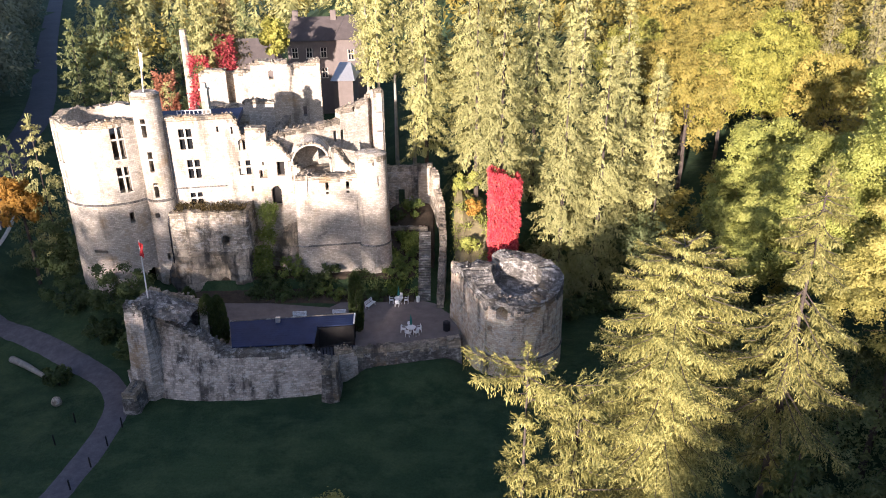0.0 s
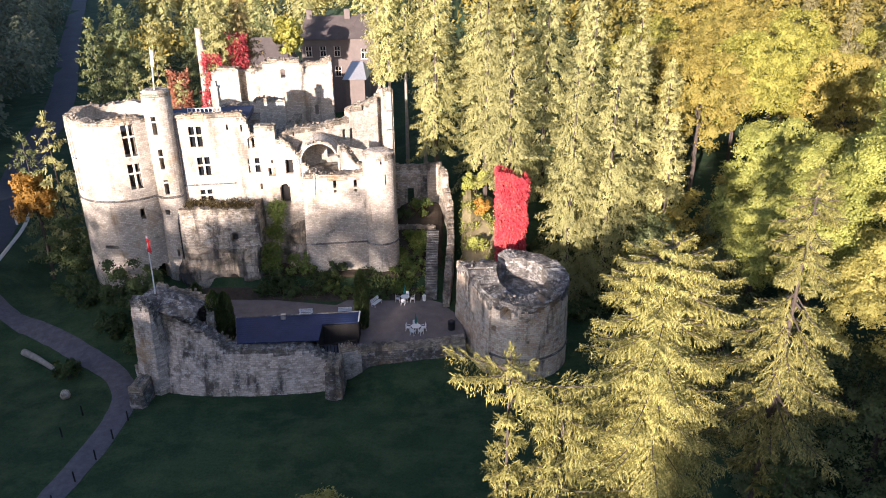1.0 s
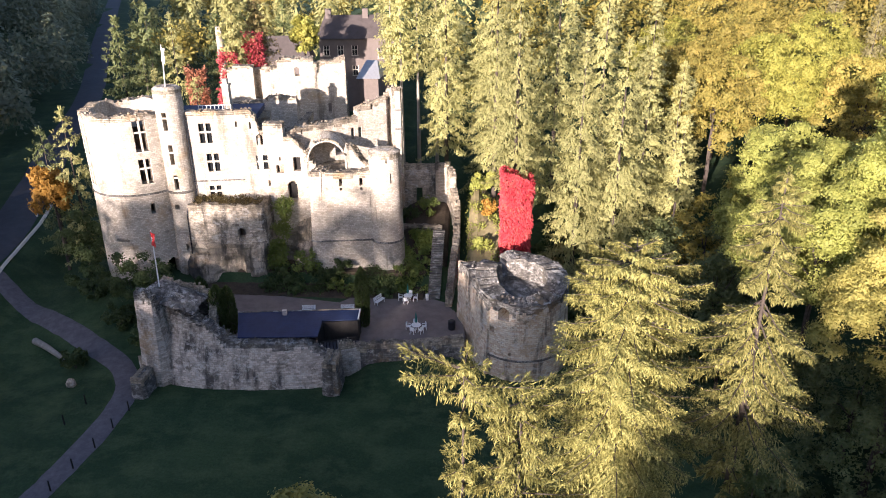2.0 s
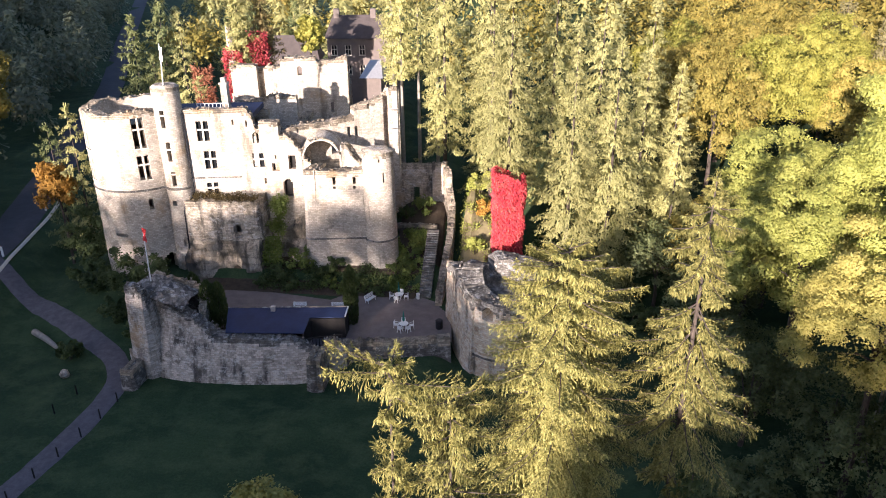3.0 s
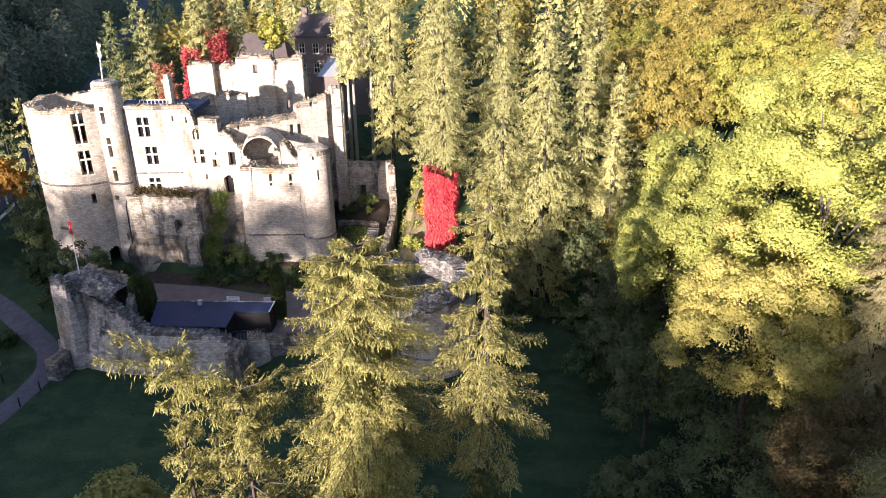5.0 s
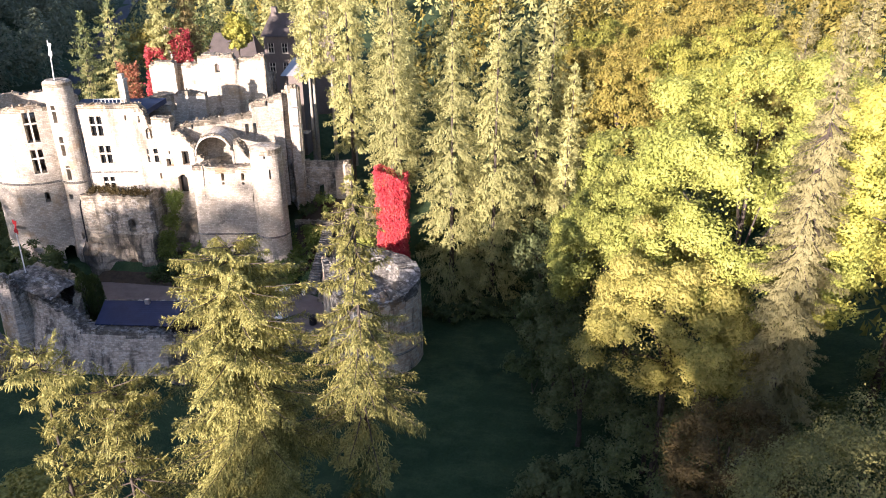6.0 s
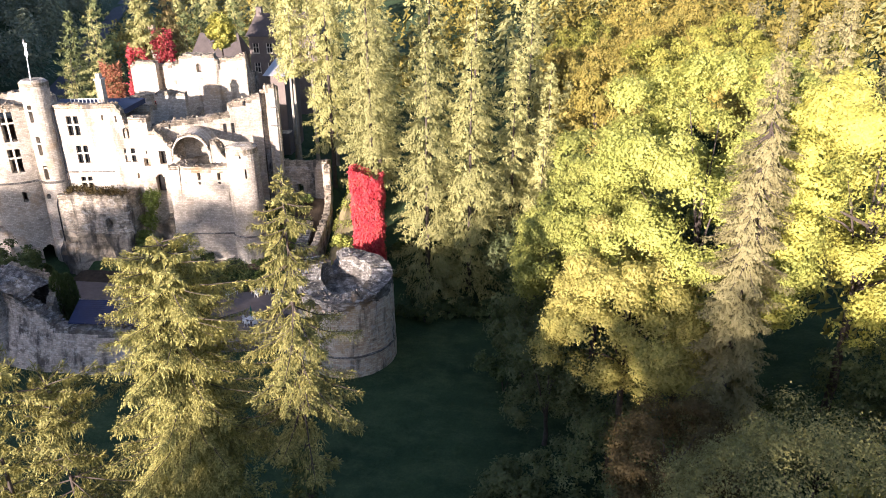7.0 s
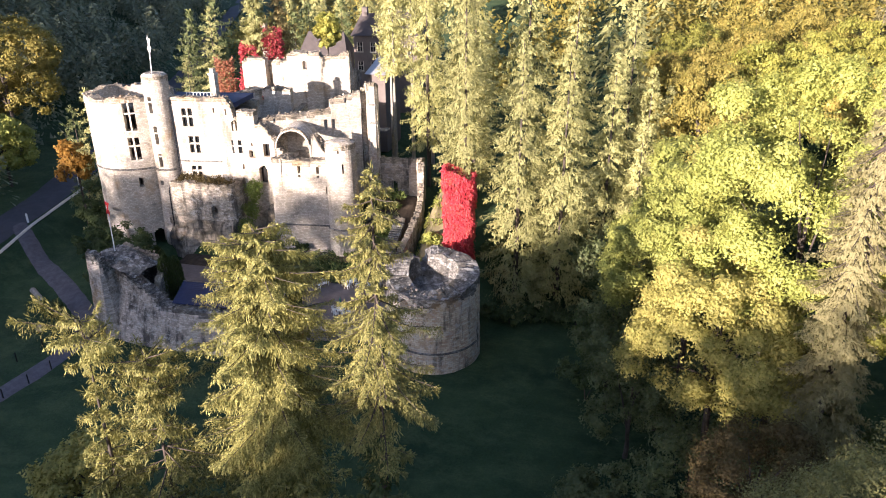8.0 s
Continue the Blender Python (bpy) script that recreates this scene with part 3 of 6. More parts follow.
def castle_facade():
    pl, L = line([(-35.3, 85.25), (-25.4, 87.1), (-18.5, 87.35)])
    X = lambda x: 10.07 * (x + 35.3) / 9.9 if x < -25.4 else 10.07 + (x + 25.4)
    holes, cr = [], []

    def cross(x, z, w, h, glazed=True):
        s = X(x)
        holes.append((s - w / 2, s + w / 2, z - h / 2, z + h / 2, False))
        cr.append((s - w / 2, s + w / 2, z - h / 2, z + h / 2, glazed))
    cross(-32.2, 22.9, 1.55, 2.6)
    cross(-31.7, 19.0, 1.55, 2.4)
    cross(-31.9, 15.0, 1.5, 1.7)
    cross(-25.55, 18.8, 1.5, 1.9)
    holes += [(X(-28.3) - 0.12, X(-28.3) + 0.12, 23.6, 24.3, False), (X(-26.6) - 0.12, X(-26.6) + 0.12, 23.3, 24.2, False),
              (X(-25.6) - 0.42, X(-25.6) + 0.42, 21.1, 22.6, True), (X(-23.3) - 0.5, X(-23.3) + 0.5, 17.3, 18.4, False),
              (X(-21.0) - 0.5, X(-21.0) + 0.5, 17.6, 19.5, False), (X(-24.9) - 0.15, X(-24.9) + 0.15, 15.5, 16.3, False),
              (X(-21.85) - 0.65, X(-21.85) + 0.65, 13.6, 16.2, True), (X(-23.2) - 0.12, X(-23.2) + 0.12, 19.0, 19.5, False)]
    top = profile((0, 25.7), (X(-26.6), 25.7), (X(-25.9), 24.8), (X(-25.6), 23.0), (X(-25.1), 23.0), (X(-25.05), 24.0), (X(-22.5), 24.0), (X(-22.45), 22.3), (X(-21.9), 22.2), (X(-21.6), 22.4), (X(-20.5), 21.5), (X(-19.4), 19.6), (L, 18.6))
    w = wall("facade_wall", pl, L, 3.0, top, 1.3, STONE, castle, "pale facade wall with glazed cross windows", holes, 0.5, 0.2, 0.05)
    for s0, s1, z0, z1, g in cr:
        window_parts(w, pl, s0, s1, z0, z1, True, 0.55, g)
    course("string_course", pl, 0.3, X(-28), 16.55, w, 0.1, 0.15)
    # dark panels added in the ruined bay's openings to stand in for unlit depth
    for s0, s1, z0, z1 in ((X(-23.3) - 0.5, X(-23.3) + 0.5, 17.3, 18.4), (X(-21.0) - 0.5, X(-21.0) + 0.5, 17.6, 19.5), (X(-21.85) - 0.65, X(-21.85) + 0.65, 13.6, 16.2), (X(-25.6) - 0.42, X(-25.6) + 0.42, 21.1, 22.6)):
        bm = bmesh.new()
        vs = [bm.verts.new(pl(s, z, d)) for d in (0.7, 0.76) for z in (z0 - 0.02, z1 + 0.02) for s in (s0 - 0.02, s1 + 0.02)]
        for f in ((0, 1, 3, 2), (4, 6, 7, 5), (0, 4, 5, 1), (2, 3, 7, 6), (0, 2, 6, 4), (1, 5, 7, 3)):
            bm.faces.new([vs[i] for i in f])
        part("shutter", bm, TIMBER, w, "dark panel standing in for the unlit opening")
    # drainpipe beside the turret
    bm = bmesh.new()
    tube(bm, [(-34.35, 85.25, 25.4), (-34.3, 85.25, 19), (-34.25, 85.2, 14.2), (-34.9, 83.3, 13.6), (-35.0, 83.0, 12.6), (-35.1, 82.9, 4.2)], [0.09] * 6, 8)
    part("drainpipe", bm, DARKMETAL, castle, "dark iron drainpipe")
    # side and back walls of the roofed wing, and its roof
    for nm, a, b, t in (("wing_side_wall", (-25.6, 87.3), (-26.8, 96.5), 22.8), ("wing_back_wall", (-26.8, 96.5), (-40, 94.0), 23.6)):
        p2, l2 = line([a, b])
        wall(nm, p2, l2, 3.0, t, 1.0, STONE, castle, "", (), 0.7, 0.3)
    slab("flat_roof", [(-36.4, 86.6), (-26.2, 88.3), (-27.4, 96.0), (-39, 93.8)], 24.0, 24.7, SLATE, castle, "flat slate-blue roof behind the parapet")
    rail = empty("roof_railing", "white metal railing on the flat roof", "railing", -32, 88, 24.7)
    for k in range(9):
        bm = bmesh.new()
        x = -33.8 + k * 0.5
        y = 88.6 + (x + 34) * 0.2
        tube(bm, [(x, y, 24.7), (x, y, 25.9)], [0.05, 0.05], 6)
        part("post", bm, WHITE, rail)
    for z in (25.3, 25.85):
        bm = bmesh.new()
        tube(bm, [(-33.8, 88.64, z), (-29.8, 89.44, z)], [0.05, 0.05], 6)
        part("rail", bm, WHITE, rail)
    # chimney
    bm = bmesh.new()
    box(bm, -31.3, 90.9, 24.5, -30.4, 91.8, 28.2)
    box(bm, -31.4, 90.8, 28.0, -30.3, 91.9, 28.25)
    box(bm, -31.15, 91.0, 28.25, -30.55, 91.65, 28.9)
    uv_box(bm)
    part("chimney", bm, STONE, castle, "square stone chimney")


def castle_halls():
    # oblique hall wall with its raised right-hand end
    A, B = (-23.4, 87.6), (-10.3, 96.7)
    pl, L = line([A, B])
    X = lambda x: (x + 23.4) * L / 13.1
    top = profile((0, 22.6), (X(-21), 22.8), (X(-13.9), 23.2), (X(-13.85), 24.8), (X(-12.5), 24.9), (X(-11.4), 25.2), (L, 25.6))
    holes = [(X(-17.5) - 0.3, X(-17.5) + 0.3, 20.4, 21.9, False), (X(-14.6) - 0.28, X(-14.6) + 0.28, 20.3, 21.9, False), (X(-13.7) - 0.28, X(-13.7) + 0.28, 20.4, 21.9, False),
             (X(-12.1) - 0.2, X(-12.1) + 0.2, 24.1, 24.8, False), (X(-20.6) - 0.15, X(-20.6) + 0.15, 22.0, 22.6, False), (X(-16.2) - 0.8, X(-16.2) + 0.8, 18.4, 19.9, False)]
    wall("hall_wall", pl, L, 9.0, top, 1.3, STONE, castle, "roofless hall wall with narrow windows", holes, 0.5, 0.3, 0.08)
    # deep slot and bright end pier, then the side that turns away
    p2, l2 = line([(-10.6, 97.9), (-8.9, 99.0)])
    wall("recess_wall", p2, l2, 9.0, 25.9, 0.6, STONE_OLD, castle, "", (), 0.5, 0.2, 0.06)
    p2, l2 = line([(-9.35, 99.2), (-9.25, 97.35), (-8.3, 97.55), (-8.2, 98.6)])
    wall("end_pier", p2, l2, 9.0, profile((0, 26.2), (2.3, 26.7), (l2, 26.4)), 0.42, STONE, castle, "tall bright end pier of the hall", (), 0.4, 0.15, 0.05)
    bm = bmesh.new()
    box(bm, -9.2, 97.6, 20.5, -8.4, 99.0, 26.2)
    uv_box(bm)
    part("pier_core", bm, RUBBLE, castle)
    for z in (20.9, 23.6):
        course("string_course", p2, 1.85, 2.85, z, castle, 0.12, 0.16, 4)
    pl, L = line([(-8.2, 97.9), (-12.4, 105.5)])
    wall("hall_end_wall", pl, L, 8.0, profile((0, 26.6), (1.6, 26.6), (2.6, 25.2), (4.5, 24.6), (6, 23.0), (L, 22.0)), 1.5, STONE_OLD, castle, "weathered end wall of the hall", [(2.6, 3.6, 22, 24.2, False), (5, 6.2, 15, 18, True)], 0.5, 0.4, 0.12)
    # inner cross walls
    pl, L = line([(-36.0, 101.0), (-24.6, 102.3)])
    wall("inner_wall", pl, L, 10, profile((0, 23.0), (3.5, 23.6), (6.3, 23.9), (6.4, 22.2), (6.9, 22.2), (7.0, 24.6), (10.6, 24.4), (L, 24.3)), 1.2, STONE, castle, "ruined inner cross wall", [(1.5, 3.2, 20.0, 20.9, False)], 0.55, 0.4, 0.1)
    pl, L = line([(-24.5, 94.2), (-22.6, 104.0)])
    wall("inner_wall", pl, L, 10, profile((0, 21.4), (5, 20.5), (L, 21.5)), 1.2, STONE_OLD, castle, "", (), 0.6, 0.4, 0.1)
    # high rear wall of the old keep
    A, B = (-37.9, 110.8), (-19.6, 114.4)
    pl, L = line([A, B])
    X = lambda x: (x + 37.9) * L / 18.3
    top = profile((0, 26.8), (X(-36.9), 27.4), (X(-34.1), 27.3), (X(-34.05), 22.0), (X(-32.75), 22.0), (X(-32.7), 27.0), (X(-30), 27.1), (X(-29.95), 28.3), (X(-29.0), 28.6), (X(-24.4), 28.4), (X(-24.2), 27.5), (X(-22), 27.9), (X(-20), 28.2), (L, 28.5))
    holes = [(X(-27.1) - 0.38, X(-27.1) + 0.38, 25.5, 27.0, True), (X(-22.3) - 0.3, X(-22.3) + 0.3, 19.4, 21.0, False), (X(-36.6), X(-33.9), 19.9, 20.9, True)]
    wall("keep_rear_wall", pl, L, 9, top, 1.6, STONE, castle, "tall rear wall of the keep with an arched window", holes, 0.5, 0.3, 0.08)
    pl, L = line([(-35.2, 113.2), (-31.4, 113.6)])
    wall("recess_wall", pl, L, 9, 26.6, 0.9, STONE_OLD, castle, "", (), 0.7, 0.3)
    pl, L = line([(-19.5, 114.5), (-21.0, 123.0)])
    wall("keep_side_wall", pl, L, 9, profile((0, 28.4), (1.5, 28.0), (3, 25), (L, 24)), 1.4, STONE_OLD, castle, "", (), 0.6, 0.4, 0.1)
    # rubble floors between the walls
    rough_mass("hall_floor", lambda u, v: (-38 + 24 * u + 3 * v, 97 + 5 * u * (1 - v) * 0 + 16 * v, 17.5 + 1.2 * math.sin(u * 5) * v), 24, 18, RUBBLE, castle, "overgrown rubble floor of the roofless hall", 0.7, 0.35)
    rough_mass("hall_floor", lambda u, v: (-21.5 + 11 * u, 88.8 + 6.2 * u + 6 * v, 16.8), 14, 10, RUBBLE, castle, "", 0.5, 0.4)


def castle_bastion():
    pl, L = line([(-18.4, 89.0), (-18.6, 83.85), (-9.6, 85.35)], 0.035, 18.0)
    o = 5.15
    holes = [(o + 3.75, o + 4.15, 16.55, 17.5, False), (o + 3.78, o + 4.12, 15.95, 16.3, False), (o + 6.35, o + 6.75, 16.55, 17.5, False), (o + 6.38, o + 6.72, 15.95, 16.3, False),
             (o + 7.6, o + 8.0, 13.6, 14.7, False), (o + 7.75, o + 8.1, 10.7, 11.7, False)]
    w = wall("bastion_wall", pl, L, 2.5, profile((0, 18.2), (o, 18.5), (o + 6, 18.2), (L, 18.9)), 1.5, STONE, castle, "plain bastion wall with loopholes and low string course", holes, 0.5, 0.15, 0.05)
    course("string_course", pl, o - 0.05, L, 9.1, w, 0.14, 0.18)
    slab("bastion_top", [(-18.0, 85.2), (-10.0, 86.7), (-10.2, 92), (-18.0, 88.4)], 16.5, 17.7, RUBBLE, castle, "weedy rubble top of the bastion")
    # round flanking turret at its corner
    cx, cy, r = -9.2, 86.3, 2.05
    pr = ring(cx, cy, r, radians(100), 0.018, 20)
    S = lambda deg: radians(deg - 100) * r
    hs = [(S(300) - 0.13, S(300) + 0.13, 17.0, 18.3, False), (S(285) - 0.12, S(285) + 0.12, 19.7, 20.1, False)]
    w = wall("corner_turret_wall", pr, math.tau * r, 2.5, 20.85, 0.6, STONE, castle, "smooth round corner turret", hs, 0.45, 0.06, 0.03, True)
    course("string_course", pr, S(180), S(360), 8.9, w, 0.14, 0.18, 24)
    bm = bmesh.new()
    bmesh.ops.create_cone(bm, cap_ends=True, segments=28, radius1=r + 0.04, radius2=r - 0.7, depth=0.3)
    bmesh.ops.translate(bm, verts=bm.verts, vec=(cx, cy, 20.95))
    uv_box(bm)
    part("turret_cap", bm, STONE_OLD, castle, "shallow stone cap")
    # broken vaulted chamber above the bastion: a thin arched shell running back to the hall wall, a dark opening at its back
    p2, l2 = line([(-19.75, 87.05), (-14.5, 88.15)])
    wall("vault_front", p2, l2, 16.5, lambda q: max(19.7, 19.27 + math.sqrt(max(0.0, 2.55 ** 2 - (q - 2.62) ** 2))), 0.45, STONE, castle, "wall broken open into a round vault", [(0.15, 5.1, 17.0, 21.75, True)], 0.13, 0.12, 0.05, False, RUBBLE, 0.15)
    bm = bmesh.new()
    layer = bm.loops.layers.uv.verify()
    u = Vector((5.25, 1.1, 0)).normalized()
    mid, back = Vector((-17.1, 87.6, 18.9)), Vector((-u.y, u.x, 0))
    rows = []
    for k in range(33):
        a = math.pi * (1.0 - 0.86 * k / 32)
        ray = u * math.cos(a) + Vector((0, 0, 1.08 * math.sin(a)))
        rows.append([bm.verts.new(mid + ray * (r + 0.06 * wiggle(k, r, d, 1.7)) + back * d) for r, d in ((2.36, 0.1), (2.4, 2.0), (2.45, 4.2), (2.95, 4.4), (2.75, 2.0), (2.55, 0.1))])
    for r0, r1 in zip(rows, rows[1:]):
        for k in range(6):
            f = bm.faces.new((r0[k], r0[(k + 1) % 6], r1[(k + 1) % 6], r1[k]))
            for lp in f.loops:
                lp[layer].uv = (lp.vert.co.y, lp.vert.co.z + lp.vert.co.x)
    bm.faces.new(rows[0])
    bm.faces.new(rows[-1][::-1])
    part("broken_vault", bm, STONE, castle, "broken arched shell of a vaulted chamber")
    p2, l2 = line([(-19.5, 87.2), (-19.3, 90.4)])
    wall("vault_side_wall", p2, l2, 15, profile((0, 19.6), (1.2, 20.0), (l2, 20.4)), 0.5, STONE_OLD, castle, "", (), 0.4, 0.15)
    slab("vault_floor", [(-18.3, 86.2), (-14.4, 87.0), (-14.3, 92), (-18.3, 92)], 16.9, 17.75, RUBBLE, castle)
    # sloping rubble buttress between the vault and the round turret
    p2, l2 = line([(-14.5, 88.3), (-12.2, 87.6), (-11.3, 86.9)])
    wall("broken_wall", p2, l2, 16.5, profile((0, 21.0), (0.9, 20.7), (2.3, 18.9), (l2, 18.5)), 1.2, STONE, castle, "", (), 0.14, 0.2, 0.08, False, RUBBLE, 0.5)


def castle_terrace_block():
    pl, L = line([(-34.9, 83.2), (-25.1, 83.7), (-24.9, 87.3)], 0.05, 14.0)
    holes = [(6.3, 7.3, 9.0, 10.9, True)]
    wall("terrace_wall", pl, L, 8.6, profile((0, 14.0), (9.8, 14.1), (L, 14.0)), 1.2, STONE_OLD, castle, "blackened retaining wall with a small niche", holes, 0.45, 0.25, 0.12)
    slab("terrace_top", [(-34.9, 84.0), (-25.6, 84.5), (-25.4, 87.2), (-35.0, 85.4)], 12.5, 13.7, SOIL, castle, "planted top of the retaining wall")

    def cliff(u, v):
        x = -35.6 + 11.2 * u
        z = 2.8 + 7.0 * v
        y = 83.0 + 0.5 * u - 1.0 * (1 - v) * (0.5 + 0.5 * math.sin(u * 9)) + 0.5 * (v > 0.85) + 3.5 * max(0, u - 0.93) / 0.07
        return x, y, z
    rough_mass("rock_foot", cliff, 46, 26, ROCK, castle, "bare sandy rock under the retaining wall", 0.55, 0.45)

    def bank(u, v):
        return -25.2 + 7.2 * u, 82.8 + 5.4 * v ** 0.8 + 0.5 * math.sin(u * 7), 3.2 + 10.4 * v ** 1.2 - 1.0 * math.sin(u * 3.1)
    rough_mass("rock_bank", bank, 30, 30, ROCK, castle, "steep overgrown rock between terrace and bastion", 0.7, 0.4)


castle_left_tower()
castle_turret()
castle_facade()
castle_halls()
castle_bastion()
castle_terrace_block()


# ---- outer works ----
def corner_tower():
    t = empty("corner_tower", "ruined round corner tower with weathered top and string course", "tower", 8.35, 71.7, 0)
    cx, cy, r = 8.35, 71.7, 5.3
    pl = ring(cx, cy, r, radians(90), 0.02, 9.0)
    S = lambda deg: radians((deg - 90) % 360) * r

    def top(s):
        a = math.degrees(s / r) + 90
        a %= 360
        z = float(np.interp(a, (0, 40, 70, 100, 118, 122, 138, 142, 165, 200, 230, 265, 300, 330, 360), (10.5, 10.9, 11.1, 11.4, 11.2, 9.4, 9.2, 11.2, 11.4, 10.5, 9.6, 9.3, 9.6, 10.1, 10.5)))
        return z
    holes = [(S(247) - 0.65, S(247) + 0.65, 7.4, 9.0, True), (S(232) - 0.3, S(232) + 0.3, 5.6, 6.3, False), (S(256) - 0.15, S(256) + 0.15, 3.2, 3.6, False), (S(275) - 0.14, S(275) + 0.14, 4.6, 5.0, False)]
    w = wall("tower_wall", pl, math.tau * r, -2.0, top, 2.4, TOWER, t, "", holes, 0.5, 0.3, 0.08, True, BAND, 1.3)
    course("string_course", pl, S(195), S(350), 2.6, w, 0.15, 0.2, 36)
    rough_mass("tower_floor", lambda u, v: (cx + (r - 1.6) * v * math.cos(u * math.tau), cy + (r - 1.6) * v * math.sin(u * math.tau), 8.3 + 0.5 * v * v), 30, 8, STONE_DARK, t, "overgrown dark rubble inside the tower", 0.35, 0.7)
    p2, l2 = line([(0.9, 75.6), (3.6, 69.0), (4.6, 67.6)], 0.03, 9)
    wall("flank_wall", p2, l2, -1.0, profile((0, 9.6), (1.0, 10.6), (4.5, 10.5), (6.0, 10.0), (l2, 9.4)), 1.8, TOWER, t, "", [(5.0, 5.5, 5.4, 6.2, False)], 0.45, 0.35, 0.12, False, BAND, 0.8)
    p2, l2 = line([(2.4, 77.6), (0.9, 75.6)])
    wall("flank_wall", p2, l2, 0, profile((0, 9), (l2, 10.5)), 1.6, STONE_OLD, t, "", (), 0.5, 0.4, 0.12)


def curtain():
    t = empty("curtain_wall", "long curved curtain wall streaked with black stains", "wall", -22, 64, 0)
    pl, L = line([(-31.4, 65.6), (-29.6, 64.9), (-27, 64.5), (-24, 64.4), (-21, 64.5), (-18, 64.8), (-15, 65.3), (-12.3, 66.2)], 0.30, 6.0)
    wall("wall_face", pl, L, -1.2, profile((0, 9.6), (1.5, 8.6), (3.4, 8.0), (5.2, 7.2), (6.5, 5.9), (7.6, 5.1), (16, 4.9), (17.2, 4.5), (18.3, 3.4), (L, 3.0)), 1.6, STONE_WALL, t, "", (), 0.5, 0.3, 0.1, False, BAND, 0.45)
    # tall corner pier with rubble top
    p2, l2 = line([(-33.3, 69.5), (-33.2, 63.7), (-31.2, 63.5), (-31.0, 66.5)], 0.07, 10.5)
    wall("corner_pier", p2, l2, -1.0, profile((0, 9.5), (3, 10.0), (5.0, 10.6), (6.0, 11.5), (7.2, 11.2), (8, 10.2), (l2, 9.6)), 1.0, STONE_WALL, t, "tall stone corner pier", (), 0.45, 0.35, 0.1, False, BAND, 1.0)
    rough_mass("pier_top", lambda u, v: (-33.0 + 5.6 * u, 64.6 + 5.2 * v, 10.2 - 2.0 * u + 0.3 * math.sin(v * 4)), 22, 22, BAND, t, "broken rubble top of the corner", 0.18, 1.6)
    p2, l2 = line([(-27.4, 69.9), (-33.2, 70.0)])
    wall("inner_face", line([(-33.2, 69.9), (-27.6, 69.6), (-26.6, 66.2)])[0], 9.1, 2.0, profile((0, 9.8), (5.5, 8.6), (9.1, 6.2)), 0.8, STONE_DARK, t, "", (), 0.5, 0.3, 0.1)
    p2, l2 = line([(-34.4, 66.6), (-34.3, 63.9), (-33.0, 63.7)])
    wall("low_pier", p2, l2, -1.0, profile((0, 3.2), (l2, 2.6)), 1.4, STONE_WALL, t, "", (), 0.45, 0.2, 0.08)
    for nm, x0, x1, y0, y1, z1 in (("buttress", -33.7, -32.2, 60.4, 63.6, 2.4), ("buttress", -13.0, -11.6, 62.3, 65.4, 3.9)):
        p3, l3 = line([(x0, y1), (x0, y0), (x1, y0), (x1, y1)], 0.06, z1)
        wall(nm, p3, l3, -1.0, z1, 0.6, STONE_DARK, t, "dark mossy buttress", (), 0.4, 0.2, 0.1)
        slab("buttress_cap", [(x0 + 0.1, y0 + 0.1), (x1 - 0.1, y0 + 0.1), (x1 - 0.1, y1), (x0 + 0.1, y1)], z1 - 0.6, z1 - 0.1, STONE_DARK, t)
    p3, l3 = line([(-12.0, 66.2), (-9.8, 67.0)], 0.05, 4)
    wall("white_stub", p3, l3, -0.5, profile((0, 4.2), (1.5, 4.1), (l3, 3.2)), 1.0, STONE_WALL, t, "", (), 0.4, 0.2, 0.06)
    low = empty("terrace_parapet", "low dark rubble wall holding up the terrace", "wall", -5, 69, 0)
    p4, l4 = line([(-11.0, 67.5), (-5, 68.3), (1.9, 69.8)], 0.3, 3.1)
    wall("rubble_face", p4, l4, -0.8, 3.15, 1.0, STONE_DARK, low, "", (), 0.4, 0.25, 0.16)


def terrace_floor():
    bm = bmesh.new()
    pts = [(-31.5, 67.5), (-26, 66.0), (-11, 68.0), (2.0, 70.4), (1.2, 76.5), (-0.8, 79.0), (-3.2, 80.3), (-12.5, 80.6), (-14.5, 78.3), (-27, 80.4), (-33, 81.6), (-33.2, 72)]
    f = bm.faces.new([bm.verts.new((x, y, 2.92)) for x, y in pts])
    r = bmesh.ops.extrude_face_region(bm, geom=[f])
    bmesh.ops.translate(bm, verts=[v for v in r["geom"] if isinstance(v, bmesh.types.BMVert)], vec=(0, 0, -0.6))
    bmesh.ops.recalc_face_normals(bm, faces=bm.faces)
    tagged(part("terrace", bm, TERRACE), "grey-brown gravel terrace below the castle", "terrace", kind="structure")


